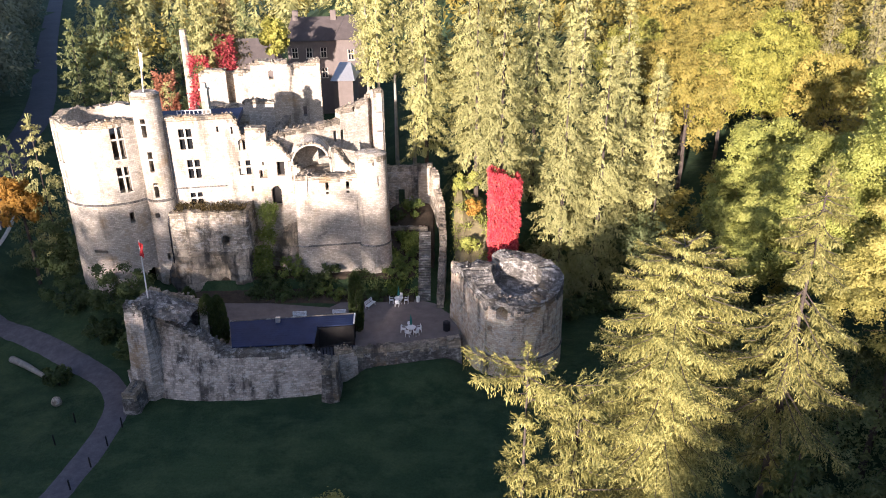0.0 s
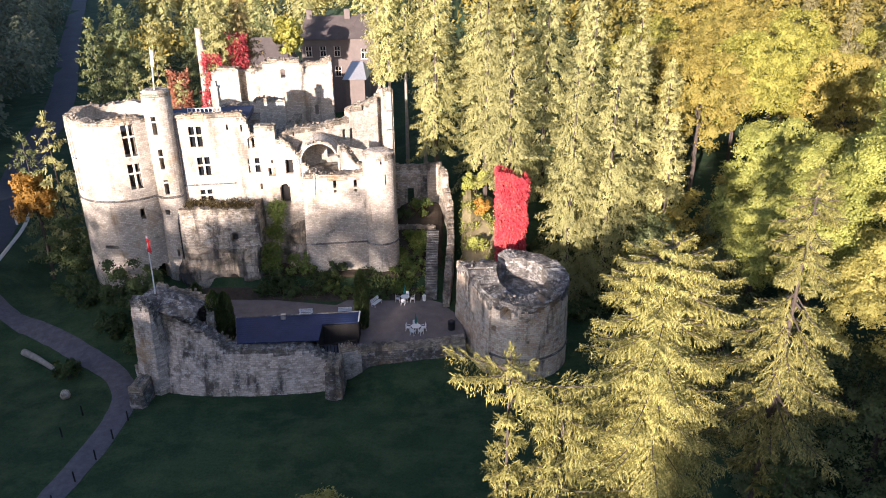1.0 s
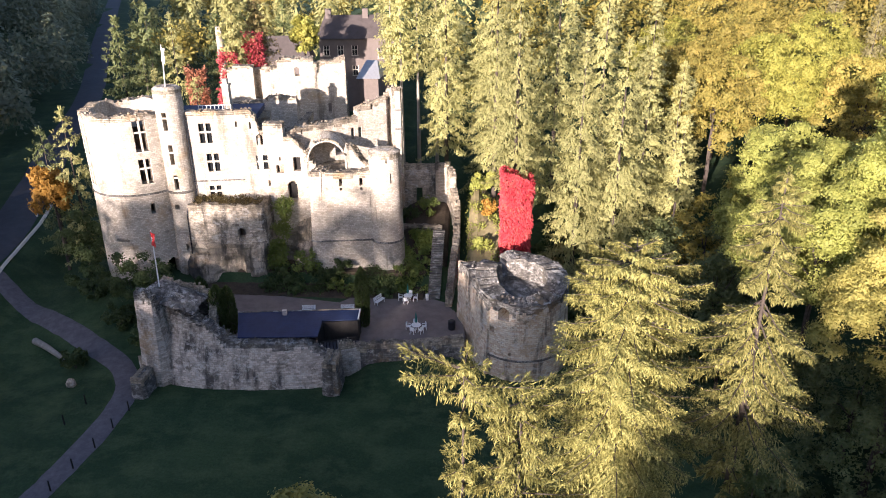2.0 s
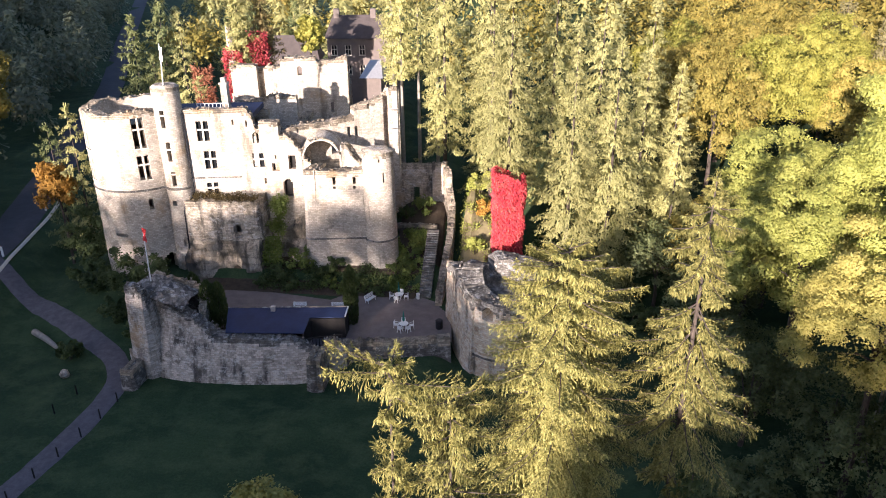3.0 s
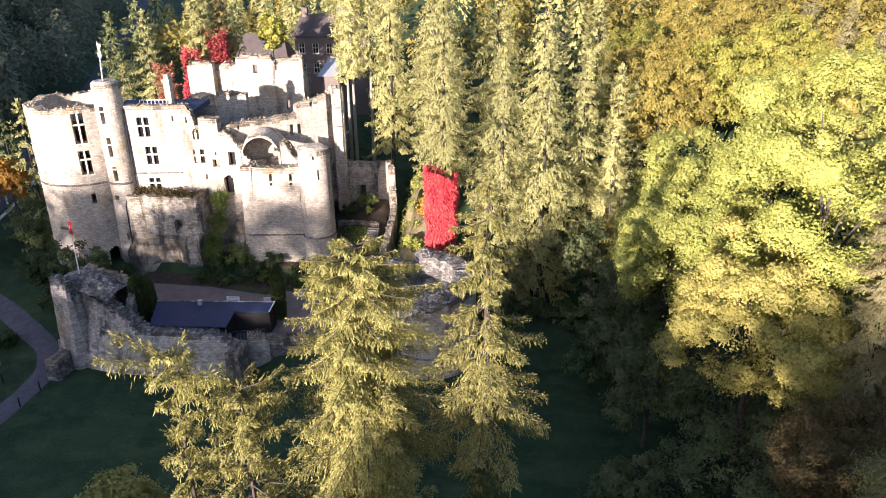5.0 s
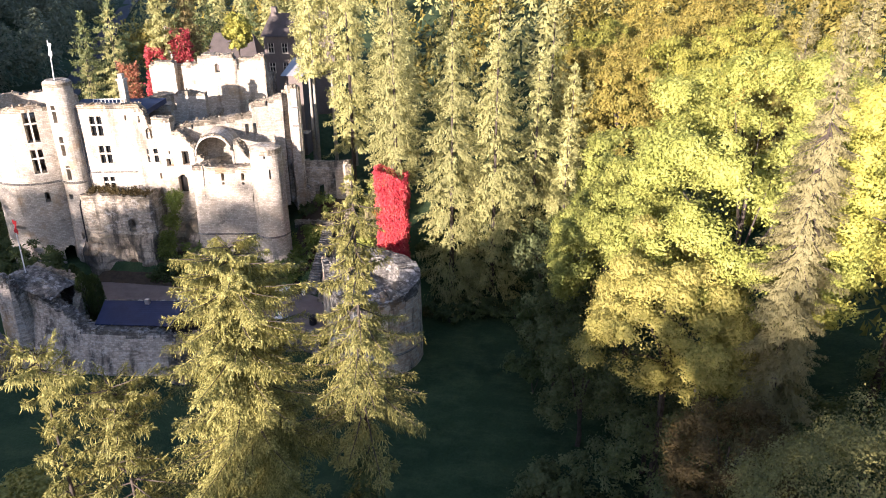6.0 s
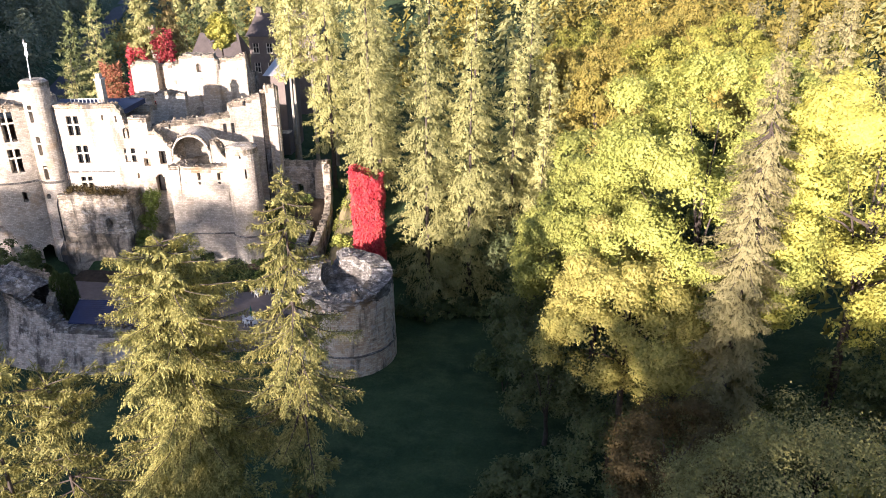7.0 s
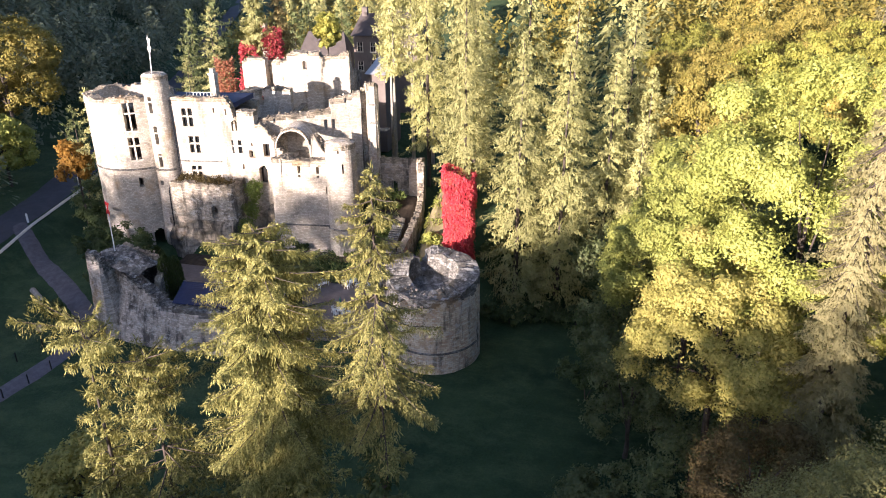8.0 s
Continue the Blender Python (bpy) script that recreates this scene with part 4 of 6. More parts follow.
def gate_walls():
    g = empty("gate_wall", "ruined gate wall stepping down beside the stairs", "wall", -3, 90, 6)
    p, l = line([(-9.0, 98.3), (-3.6, 98.75)])
    wall("back_wall", p, l, 7.0, profile((0, 15.4), (l, 15.2)), 1.0, STONE_OLD, g, "grey wall with a small door", [(2.5, 3.4, 9.3, 11.8, False)], 0.5, 0.15, 0.06)
    p, l = line([(-3.7, 98.9), (-3.6, 97.9), (-1.5, 97.9), (-1.4, 99.6)])
    wall("gate_pier", p, l, 7.0, 15.6, 0.8, STONE, g, "sunlit gate pier", (), 0.5, 0.12, 0.06)
    slab("pier_cap", [(-3.6, 98.0), (-1.5, 98.0), (-1.5, 99.7), (-3.6, 99.7)], 14.2, 15.4, RUBBLE, g)
    p, l = line([(-2.0, 98.0), (-0.6, 93.0), (-0.4, 88), (-0.9, 78.0)])
    wall("stair_wall", p, l, 1.0, profile((0, 15.2), (2.6, 15.0), (2.7, 13.0), (5.2, 11.6), (6.5, 9.9), (9.5, 9.0), (12, 8.0), (16, 6.4), (l - 0.8, 4.6), (l, 3.2)), 0.9, STONE_OLD, g, "wall with a broken sloping top", (), 0.45, 0.3, 0.1)
    p, l = line([(-8.2, 91.8), (-2.2, 91.6)])
    wall("garden_wall", p, l, 4.0, 8.5, 0.6, STONE_DARK, g, "low garden retaining wall", (), 0.45, 0.15, 0.1)
    st = empty("stone_stairs", "straight worn stone stairs up to the gate", "stairs", -2.6, 85, 3)
    n = 28
    for k in range(n):
        bm = bmesh.new()
        y = 80.0 + k * 0.36
        z = 2.9 + k * 0.2
        vs = box(bm, -3.3, y, z - 0.35, -1.7, y + 0.42, z + 0.2)
        part("step", bm, STONE_DARK, st)


corner_tower()
curtain()
terrace_floor()
gate_walls()


# ---- terrace things ----
def shed():
    t = empty("garden_shed", "long low shed with a dark, sky-tinted slate roof", "shed", -17, 68, 2.9)
    A, B = Vector((-24.3, 69.35, 5.95)), Vector((-10.35, 71.0, 5.95))
    C, D = Vector((-23.0, 65.0, 5.25)), Vector((-14.2, 65.75, 5.25))
    u = (B - A).normalized()

    def sheet(name, a, b, c, d, n, label=""):
        """Roof field laid in courses of slate, each lapping the one below."""
        for k in range(n):
            bm = bmesh.new()
            f0, f1 = k / n, (k + 1) / n
            p = [a.lerp(c, f0), b.lerp(d, f0), b.lerp(d, f1), a.lerp(c, f1)]
            lift = [Vector((0, 0, 0.0)), Vector((0, 0, 0.0)), Vector((0, 0, 0.012)), Vector((0, 0, 0.012))]
            top = [bm.verts.new(q + w + Vector((0, 0, 0.05))) for q, w in zip(p, lift)]
            low = [bm.verts.new(q - Vector((0, 0, 0.05))) for q in p]
            bm.faces.new(top[::-1])
            bm.faces.new(low)
            for i in range(4):
                j = (i + 1) % 4
                bm.faces.new((low[j], low[i], top[i], top[j]))
            bmesh.ops.recalc_face_normals(bm, faces=bm.faces)
            part(name, bm, SLATE, t, label)
    M = A.lerp(B, 0.712)
    sheet("slate_course", A, M, C, D, 12, "dark slates tinted with sky blue")
    sheet("slate_course", M + u * 0.01, B, M.lerp(D, 0.4), B + (D - M) * 0.4, 5)
    bm = bmesh.new()
    tube(bm, [A + Vector((0, 0.05, 0.08)), B + Vector((0, 0.05, 0.08))], [0.09, 0.09], 8)
    part("ridge_cap", bm, STONE_DARK, t, "brown ridge tiles")
    # the walls' near-black timber paints in the darkness of the open porch
    for nm, a, b in (("back_wall", A, B), ("end_wall", C + Vector((0.3, 0.4, 0)), A + Vector((0.3, -0.2, 0))), ("end_wall", B + Vector((-0.15, -0.2, 0)), B + (D - M) * 0.35 + Vector((-0.15, 0, 0))), ("front_wall", M.lerp(D, 0.42), B + (D - M) * 0.38), ("partition_wall", M.lerp(D, 0.42), D + Vector((-0.2, 0.4, 0)))):
        bm = bmesh.new()
        a, b = Vector(a), Vector(b)
        w = (b - a)
        w.z = 0
        n = Vector((-w.y, w.x, 0)).normalized() * 0.12
        lo = [bm.verts.new((q.x, q.y, 2.9)) for q in (a - n, b - n, b + n, a + n)]
        hi = [bm.verts.new((q.x, q.y, min(a.z, b.z) - 0.12 if q in (0,) else z - 0.1)) for q, z in ((a - n, a.z), (b - n, b.z), (b + n, b.z), (a + n, a.z))]
        bm.faces.new(lo[::-1])
        bm.faces.new(hi)
        for i in range(4):
            j = (i + 1) % 4
            bm.faces.new((lo[i], lo[j], hi[j], hi[i]))
        bmesh.ops.recalc_face_normals(bm, faces=bm.faces)
        part(nm, bm, TIMBER, t)
    bm = bmesh.new()
    box(bm, -19.1, 69.2, 5.9, -18.6, 69.6, 6.5)
    part("vent", bm, METAL, t, "small grey roof vent")
    bm = bmesh.new()
    e = B + Vector((0.05, 0, 0.12))
    g = B + (D - M) * 0.4 + Vector((0.05, 0, 0.12))
    tube(bm, [e, g], [0.09, 0.09], 6)
    part("verge_board", bm, WHITE, t, "white verge board")
    # sunken yard fence
    for k in range(12):
        bm = bmesh.new()
        f = k / 11
        p = (D + Vector((0.1, 0.3, 0))).lerp(Vector((-10.3, 67.4, 5.2)), f)
        tube(bm, [(p.x, p.y, 3.0), (p.x, p.y, 4.4)], [0.05, 0.05], 6)
        part("fence_post", bm, TIMBER, t)
    bm = bmesh.new()
    tube(bm, [(D.x + 0.1, D.y + 0.3, 4.4), (-10.3, 67.4, 4.4)], [0.06, 0.06], 6)
    part("fence_rail", bm, TIMBER, t)
    slab("yard_floor", [(-14.2, 65.6), (-10.2, 67.0), (-10.3, 69.5), (-14.2, 69.0)], 2.0, 2.98, GRAVEL, t)


def chair():
    t = empty("garden_chair", "white plastic garden chair on the terrace", "chair", group="garden chairs")
    for nm, b in (("seat", (-0.25, -0.25, 0.42, 0.25, 0.25, 0.47)), ("backrest", (-0.25, 0.21, 0.5, 0.25, 0.27, 0.95))):
        bm = bmesh.new()
        vs = box(bm, *b)
        bmesh.ops.bevel(bm, geom=bm.edges[:], offset=0.02, segments=1, affect="EDGES")
        part(nm, bm, WHITE, t)
    for x in (-0.22, 0.22):
        for y in (-0.22, 0.23):
            bm = bmesh.new()
            tube(bm, [(x * 1.1, y * 1.1, 0), (x, y, 0.43)], [0.03, 0.035], 6)
            part("leg", bm, WHITE, t)
        bm = bmesh.new()
        tube(bm, [(x * 1.15, -0.2, 0.45), (x * 1.15, -0.2, 0.66), (x * 1.15, 0.24, 0.7)], [0.025, 0.03, 0.03], 6)
        part("armrest", bm, WHITE, t)
    return t


def garden_table():
    t = empty("garden_table", "white plastic garden table with closed green parasol", "table", group="garden tables")
    bm = bmesh.new()
    bmesh.ops.create_cone(bm, cap_ends=True, segments=24, radius1=0.55, radius2=0.58, depth=0.05)
    bmesh.ops.translate(bm, verts=bm.verts, vec=(0, 0, 0.72))
    part("tabletop", bm, WHITE, t)
    for k in range(4):
        bm = bmesh.new()
        a = k * math.pi / 2 + 0.78
        tube(bm, [(0.42 * math.cos(a), 0.42 * math.sin(a), 0), (0.32 * math.cos(a), 0.32 * math.sin(a), 0.7)], [0.03, 0.035], 6)
        part("leg", bm, WHITE, t)
    bm = bmesh.new()
    tube(bm, [(0, 0, 0), (0, 0, 2.4)], [0.03, 0.025], 8)
    part("parasol_pole", bm, WHITE, t)
    bm = bmesh.new()
    tube(bm, [(0, 0, 1.0), (0, 0, 1.2), (0, 0, 1.9), (0, 0, 2.45)], [0.05, 0.16, 0.10, 0.02], 8)
    part("parasol_canopy", bm, GREEN_CLOTH, t, "closed green parasol")
    return t


def bench():
    t = empty("park_bench", "white slatted garden bench at the terrace edge", "bench", group="white benches")
    for k in range(4):
        bm = bmesh.new()
        box(bm, -0.85, -0.28 + k * 0.14, 0.43, 0.85, -0.16 + k * 0.14, 0.47)
        part("seat_slat", bm, WHITE, t)
    for k in range(3):
        bm = bmesh.new()
        box(bm, -0.85, 0.27 + k * 0.03, 0.55 + k * 0.16, 0.85, 0.31 + k * 0.03, 0.67 + k * 0.16)
        part("back_slat", bm, WHITE, t)
    for x in (-0.7, 0.7):
        for y in (-0.22, 0.25):
            bm = bmesh.new()
            tube(bm, [(x, y, 0), (x, y, 0.45)] if y < 0 else [(x, y, 0), (x, y + 0.02, 0.5), (x, y + 0.14, 1.0)], [0.035] * (2 if y < 0 else 3), 6)
            part("leg", bm, WHITE, t)
    return t


shed()
T0 = 2.92
b0 = bench()
b0.matrix_basis = pose(-17.7, 75.2, T0, 0, 0, 5)
copy_thing(b0, pose(-12.9, 75.6, T0, 0, 0, 5))
copy_thing(b0, pose(-9.3, 78.4, T0, 0, 0, 62))
t0 = garden_table()
t0.matrix_basis = pose(-3.9, 71.9, T0)
copy_thing(t0, pose(-5.75, 79.4, T0))
c0 = chair()
first = True
for tx, ty, ring_ in ((-3.9, 71.9, (15, 100, 170, 250, 310)), (-5.75, 79.4, (0, 80, 180, 260))):
    for a in ring_:
        r = radians(a)
        m = pose(tx + 0.95 * math.cos(r), ty + 0.85 * math.sin(r), T0, 0, 0, a - 90)
        if first:
            c0.matrix_basis = m
            first = False
        else:
            copy_thing(c0, m)


def bin_and_pots():
    bm = bmesh.new()
    tube(bm, [(-3.3, 79.7, T0), (-3.3, 79.7, T0 + 0.1), (-3.3, 79.7, T0 + 0.75), (-3.3, 79.7, T0 + 0.8)], [0.2, 0.22, 0.24, 0.18], 12)
    tagged(part("litter_bin", bm, WHITE), "small white litter bin by the stairs", "bin")
    bm = bmesh.new()
    tube(bm, [(0.3, 72.4, T0), (0.3, 72.4, T0 + 0.1), (0.3, 72.4, T0 + 1.1), (0.3, 72.4, T0 + 1.2)], [0.4, 0.45, 0.45, 0.3], 14)
    tagged(part("barrel", bm, DARKMETAL), "dark round barrel beside the tower", "barrel")


bin_and_pots()


def flag_on_pier():
    bm = bmesh.new()
    tube(bm, [(-32.2, 67.4, 8.8), (-32.0, 67.3, 13), (-31.85, 67.2, 17.0)], [0.08, 0.07, 0.05], 8)
    pole = tagged(part("flagpole", bm, WHITE), "thin white flagpole with a furled red flag", "flagpole")
    bm = bmesh.new()
    prev = None
    for k in range(9):
        row = [bm.verts.new((-31.86 + q * 0.12 - k * 0.015, 67.15 - 0.1 * math.sin(k + q * 1.6), 16.9 - k * 0.2 - q * 0.12)) for q in range(4)]
        if prev:
            for q in range(3):
                bm.faces.new((prev[q], prev[q + 1], row[q + 1], row[q]))
        prev = row
    part("flag", bm, RED_CLOTH, pole, "furled red flag")


flag_on_pier()


def meadow_things():
    bm = bmesh.new()
    g = lambda x, y: float(height(x, y))
    tube(bm, [(-51.5, 71.2, g(-51.5, 71.2) + 0.35), (-49, 69.8, g(-49, 69.8) + 0.4), (-46.0, 67.9, g(-46, 67.9) + 0.3)], [0.42, 0.36, 0.25], 10)
    tagged(part("fallen_log", bm, PALEBARK), "pale barkless fallen log in the grass", "log")
    rough_mass("boulder", lambda u, v: (-41.9 + 0.5 * math.cos(u * math.tau) * math.sin(v * math.pi), 62.6 + 0.5 * math.sin(u * math.tau) * math.sin(v * math.pi), g(-41.9, 62.6) + 0.4 - 0.6 * math.cos(v * math.pi)), 12, 8, STONE_OLD, None, "", 0.1, 1.5)
    tagged(bpy.context.scene.objects["boulder"], "pale upright stone at the ditch", "stone")
    first = None
    for k, (x, y) in enumerate([(-38.3, 59.2), (-38.6, 55.6), (-33.0, 58.2), (-33.2, 55.2), (-33.5, 52.2), (-34.0, 49.2), (-34.4, 46.2), (-34.9, 43.2)]):
        if first is None:
            bm = bmesh.new()
            tube(bm, [(0, 0, -0.2), (0, 0, 1.15), (0, 0, 1.25)], [0.08, 0.07, 0.03], 7)
            first = tagged(part("fence_post", bm, TIMBER), "short dark wooden post along the path", "post", "path posts")
            first.matrix_basis = pose(x, y, g(x, y))
        else:
            copy_thing(first, pose(x, y, g(x, y)))
    for k, (x, y) in enumerate([(-68.8, 101.2), (-65.0, 85.2)]):
        m = pose(x, y, g(x, y))
        if k == 0:
            bm = bmesh.new()
            tube(bm, [(0, 0, -0.2), (0, 0, 1.0), (0, 0, 1.5), (0, 0, 1.6)], [0.16, 0.15, 0.16, 0.05], 8)
            post = tagged(part("road_marker", bm, WHITE), "white marker post at the roadside", "post", "road markers")
            post.matrix_basis = m
        else:
            copy_thing(post, m)
    strip("roadside_kerb", [(-61.0, 72), (-63.9, 85), (-67.6, 101), (-75, 118)], 0.5, TRIMSTONE, "pale stone kerb along the road", 0.3, across=2, edge=0.02)


meadow_things()


def bank_cover(name, label, x0, x1, y0, y1, material, lift=0.24):
    """Soil laid over the ground of a bank."""
    nx, ny = int((x1 - x0) / 0.5), int((y1 - y0) / 0.5)
    ob = rough_mass(name, lambda u, v: (x0 + (x1 - x0) * u, y0 + (y1 - y0) * v, float(height(x0 + (x1 - x0) * u, y0 + (y1 - y0) * v)) + lift * (1 if 0 < u < 1 and 0 < v < 1 else -2)), nx, ny, material, None, "", 0.09, 0.8)
    tagged(ob, label, "ground", kind="structure")


bank_cover("garden_soil", "dark planted soil below the castle wall", -35, -3.4, 79.2, 88, SOIL)
bank_cover("stairside_soil", "dark soil of the garden beside the stairs", -8.0, -0.9, 86, 98.2, SOIL)
bank_cover("bare_bank", "dry grassy earth bank behind the tower", 1.2, 6.6, 84, 101, EARTH)


# ---- plants ----
rng = np.random.default_rng(7)


def unit(v):
    return v / np.maximum(1e-6, np.linalg.norm(v, axis=-1, keepdims=True))


def kites(P, D, L, W, tilt=0.6, face=None, three=False):
    """Leaf blades (three: of three corners, for trees far off): base P, direction D, length L, width W, each turned about its own length to look roughly along face."""
    n = len(P)
    D = unit(D)
    if face is None:
        face = np.array((0, -0.2, 1.0))
    side = unit(np.cross(D, unit(rng.normal(size=(n, 3)) * tilt + face)))
    L, W = np.broadcast_to(L, n)[:, None], np.broadcast_to(W, n)[:, None]
    if three:
        end = P + D * L
        return np.stack([P, end - side * W / 2, end + side * W / 2], 1)
    mid = P + D * L * 0.45
    return np.stack([P, mid - side * W / 2, P + D * L, mid + side * W / 2], 1)


def leaf_object(name, quads, material, parent=None, label=""):
    V = quads.reshape(-1, 3)
    n, c = quads.shape[:2]
    me = bpy.data.meshes.new(name)
    me.vertices.add(n * c)
    me.vertices.foreach_set("co", V.astype("f").ravel())
    me.loops.add(n * c)
    me.loops.foreach_set("vertex_index", np.arange(n * c, dtype="i"))
    me.polygons.add(n)
    me.polygons.foreach_set("loop_start", np.arange(0, n * c, c, dtype="i"))
    me.polygons.foreach_set("loop_total", np.full(n, c, dtype="i"))
    me.update(calc_edges=True)
    me.materials.append(material)
    ob = new(name, me)
    if parent:
        ob.parent = parent
        ob.matrix_parent_inverse = parent.matrix_world.inverted()
    if label:
        ob["label"] = label
    return ob


def spruce_leaves(h, spread, low, whorl=0.8, per=9, step=0.2, size=0.45, wide=0.09, droop=0.3, ragged=0.15, lean=(0, 0), sparse=0.0, sprigs=5, bare=0.12, fullness=1.0, fingers=0, fine=60.0, lift=0.35, cover=1):
    """Needle sprays of a spruce of height h: whorls of boughs that sink and turn up at their tips, each with side branchlets
    from which tassels of twigs hang. spread: (metres below the tip, reach) pairs. fine: below this depth the sprays are fewer and larger.
    fingers: upright shoots along the outer half of a bough. Also the bough lines."""
    P, D, L, W, N, boughs = [], [], [], [], [], []
    ds, rs = [p[0] for p in spread], [p[1] for p in spread]

    def add(p, d, length, width, face):
        n = len(p)
        P.append(p), D.append(d), L.append(np.broadcast_to(length, n)), W.append(np.broadcast_to(width, n)), N.append(np.broadcast_to(face, (n, 3)))
    z = h - 0.3
    while z > low:
        d_top = h - z
        reach = max(0.25, float(np.interp(d_top, ds, rs)) * (1 + ragged * rng.normal()))
        big = 1.0 if d_top < fine else 1.8
        k = max(4, int(per * min(1, 0.5 + 0.6 * reach / (max(rs) + 0.01))))
        a0 = rng.random() * math.tau
        for q in range(k):
            if rng.random() < sparse:
                continue
            a = a0 + q * math.tau / k + rng.normal() * 0.22
            ln = reach * (0.6 + 0.5 * rng.random())
            zb = z + 0.3 * whorl * rng.normal()
            out = np.array((math.cos(a), math.sin(a), 0))
            side = np.array((-math.sin(a), math.cos(a), 0))
            sink = droop * (0.75 + 0.5 * rng.random()) * min(1.0, 0.25 + d_top / 5)
            rise = lift * math.exp(-d_top / 3.0)
            curve = lambda t: ln * (rise * t - sink * t * (1.35 - 0.5 * t * t))
            off = np.array((lean[0], lean[1], 0)) * (z / h) ** 2

            def at(t):
                p = out * (t * ln)[:, None] + off
                p[:, 2] = zb + curve(t)
                return p
            mid = at(np.array((0.0, 0.5, 1.0)))
            boughs.append((mid[0], mid[1], mid[2], ln))
            m = max(3, int((1 - bare) * ln / (step * big)))
            ts = bare + (1 - bare) * (np.arange(m) + rng.random(m)) / m
            ts = np.concatenate([ts, ts])
            sgn = np.repeat((-1.0, 1.0), m)
            keep = rng.random(2 * m) < 0.8
            ts, sgn = ts[keep], sgn[keep]
            n = len(ts)
            if not n:
                continue
            base = at(ts)
            # branchlets: long near the middle of the bough, short at its tip
            bl = fullness * (0.12 + 0.34 * ln ** 0.7 * np.sqrt(np.clip(1.05 - ts, 0.02, 1)) * np.clip(ts * 3.2, 0.35, 1)) * (0.55 + 0.75 * rng.random(n))
            d = out * (0.75 + 0.3 * rng.random((n, 1))) + side * (sgn * (0.55 + 0.55 * rng.random(n)))[:, None]
            d[:, 2] -= 0.1 + 0.35 * rng.random(n)
            d = unit(d)
            for u in (0.05, 0.35, 0.65, 0.9)[:cover]:
                dd = d + side * np.where(rng.random((n, 1)) < 0.5, -0.5, 0.5) + rng.normal(size=(n, 3)) * 0.25
                add(base + d * (bl * u)[:, None], dd, size * big * 0.5 * (1.1 - 0.5 * u), wide * big * 1.3, out * 0.6 + np.array((0, 0, 0.8)))
            # tassels hanging from each branchlet
            hang = size * big * (0.55 + 0.9 * rng.random(n)) * np.clip(0.45 + 0.8 * (1 - ts), 0.5, 1.1) * min(1, 0.45 + ln / 2.5)
            for w in range(sprigs):
                u = (w + rng.random(n)) / sprigs
                p = base + d * (bl * (0.1 + 0.95 * u))[:, None]
                p[:, 2] -= 0.18 * bl * u * u
                d2 = d * 0.35 + rng.normal(size=(n, 3)) * 0.34
                d2[:, 2] -= 1.0
                add(p, d2, hang * (0.65 + 0.5 * rng.random(n)), wide * big * (0.8 + 0.5 * rng.random(n)), out * 1.0 + d * 0.55 + np.array((0, 0, 0.3)))
            tip = at(np.linspace(0.82, 1.0, 4))
            add(tip, np.tile(out * 0.9 + side * rng.normal() * 0.2 + np.array((0, 0, 0.1)), (4, 1)) + rng.normal(size=(4, 3)) * 0.35, size * big * 0.6, wide * big * 1.2, out * 0.6 + np.array((0, 0, 0.8)))
            if fingers:
                nf = max(2, int(fingers * ln))
                tf = 0.3 + 0.7 * rng.random(nf)
                p = at(tf) + side * (rng.normal(size=nf) * 0.25 * ln * (1.1 - tf))[:, None]
                df = out * (0.5 + 0.5 * rng.random((nf, 1))) + side * (rng.normal(size=nf) * 0.5)[:, None]
                df[:, 2] += 0.45 + 0.5 * rng.random(nf)
                fl = size * (0.6 + 0.7 * rng.random(nf))
                for w in range(3):
                    add(p, df + rng.normal(size=(nf, 3)) * 0.05, fl, wide * 0.8, rng.normal(size=(nf, 3)))
                for w in range(9):
                    u = 0.1 + 0.85 * rng.random(nf)
                    add(p + unit(df) * (fl * u)[:, None], unit(df) * 0.8 + rng.normal(size=(nf, 3)) * 0.6, size * 0.34 * (1.15 - 0.6 * u), wide * 0.42, out + np.array((0, 0, 0.6)))
        z -= whorl * (0.75 + 0.5 * rng.random()) * (0.55 + 0.45 * min(1, d_top / 4)) * (1 if d_top < fine else 1.5)
    m = 24
    P.append(np.tile((lean[0], lean[1], h - 0.5), (m, 1)) + rng.normal(size=(m, 3)) * (0.03, 0.03, 0.25)), D.append(rng.normal(size=(m, 3)) * 0.6 + (0, 0, 1.0)), L.append(np.full(m, 0.9 * size)), W.append(np.full(m, wide)), N.append(np.tile((0, -1, 0), (m, 1)))
    return np.concatenate(P), np.concatenate(D), np.concatenate(L), np.concatenate(W), np.concatenate(N), boughs


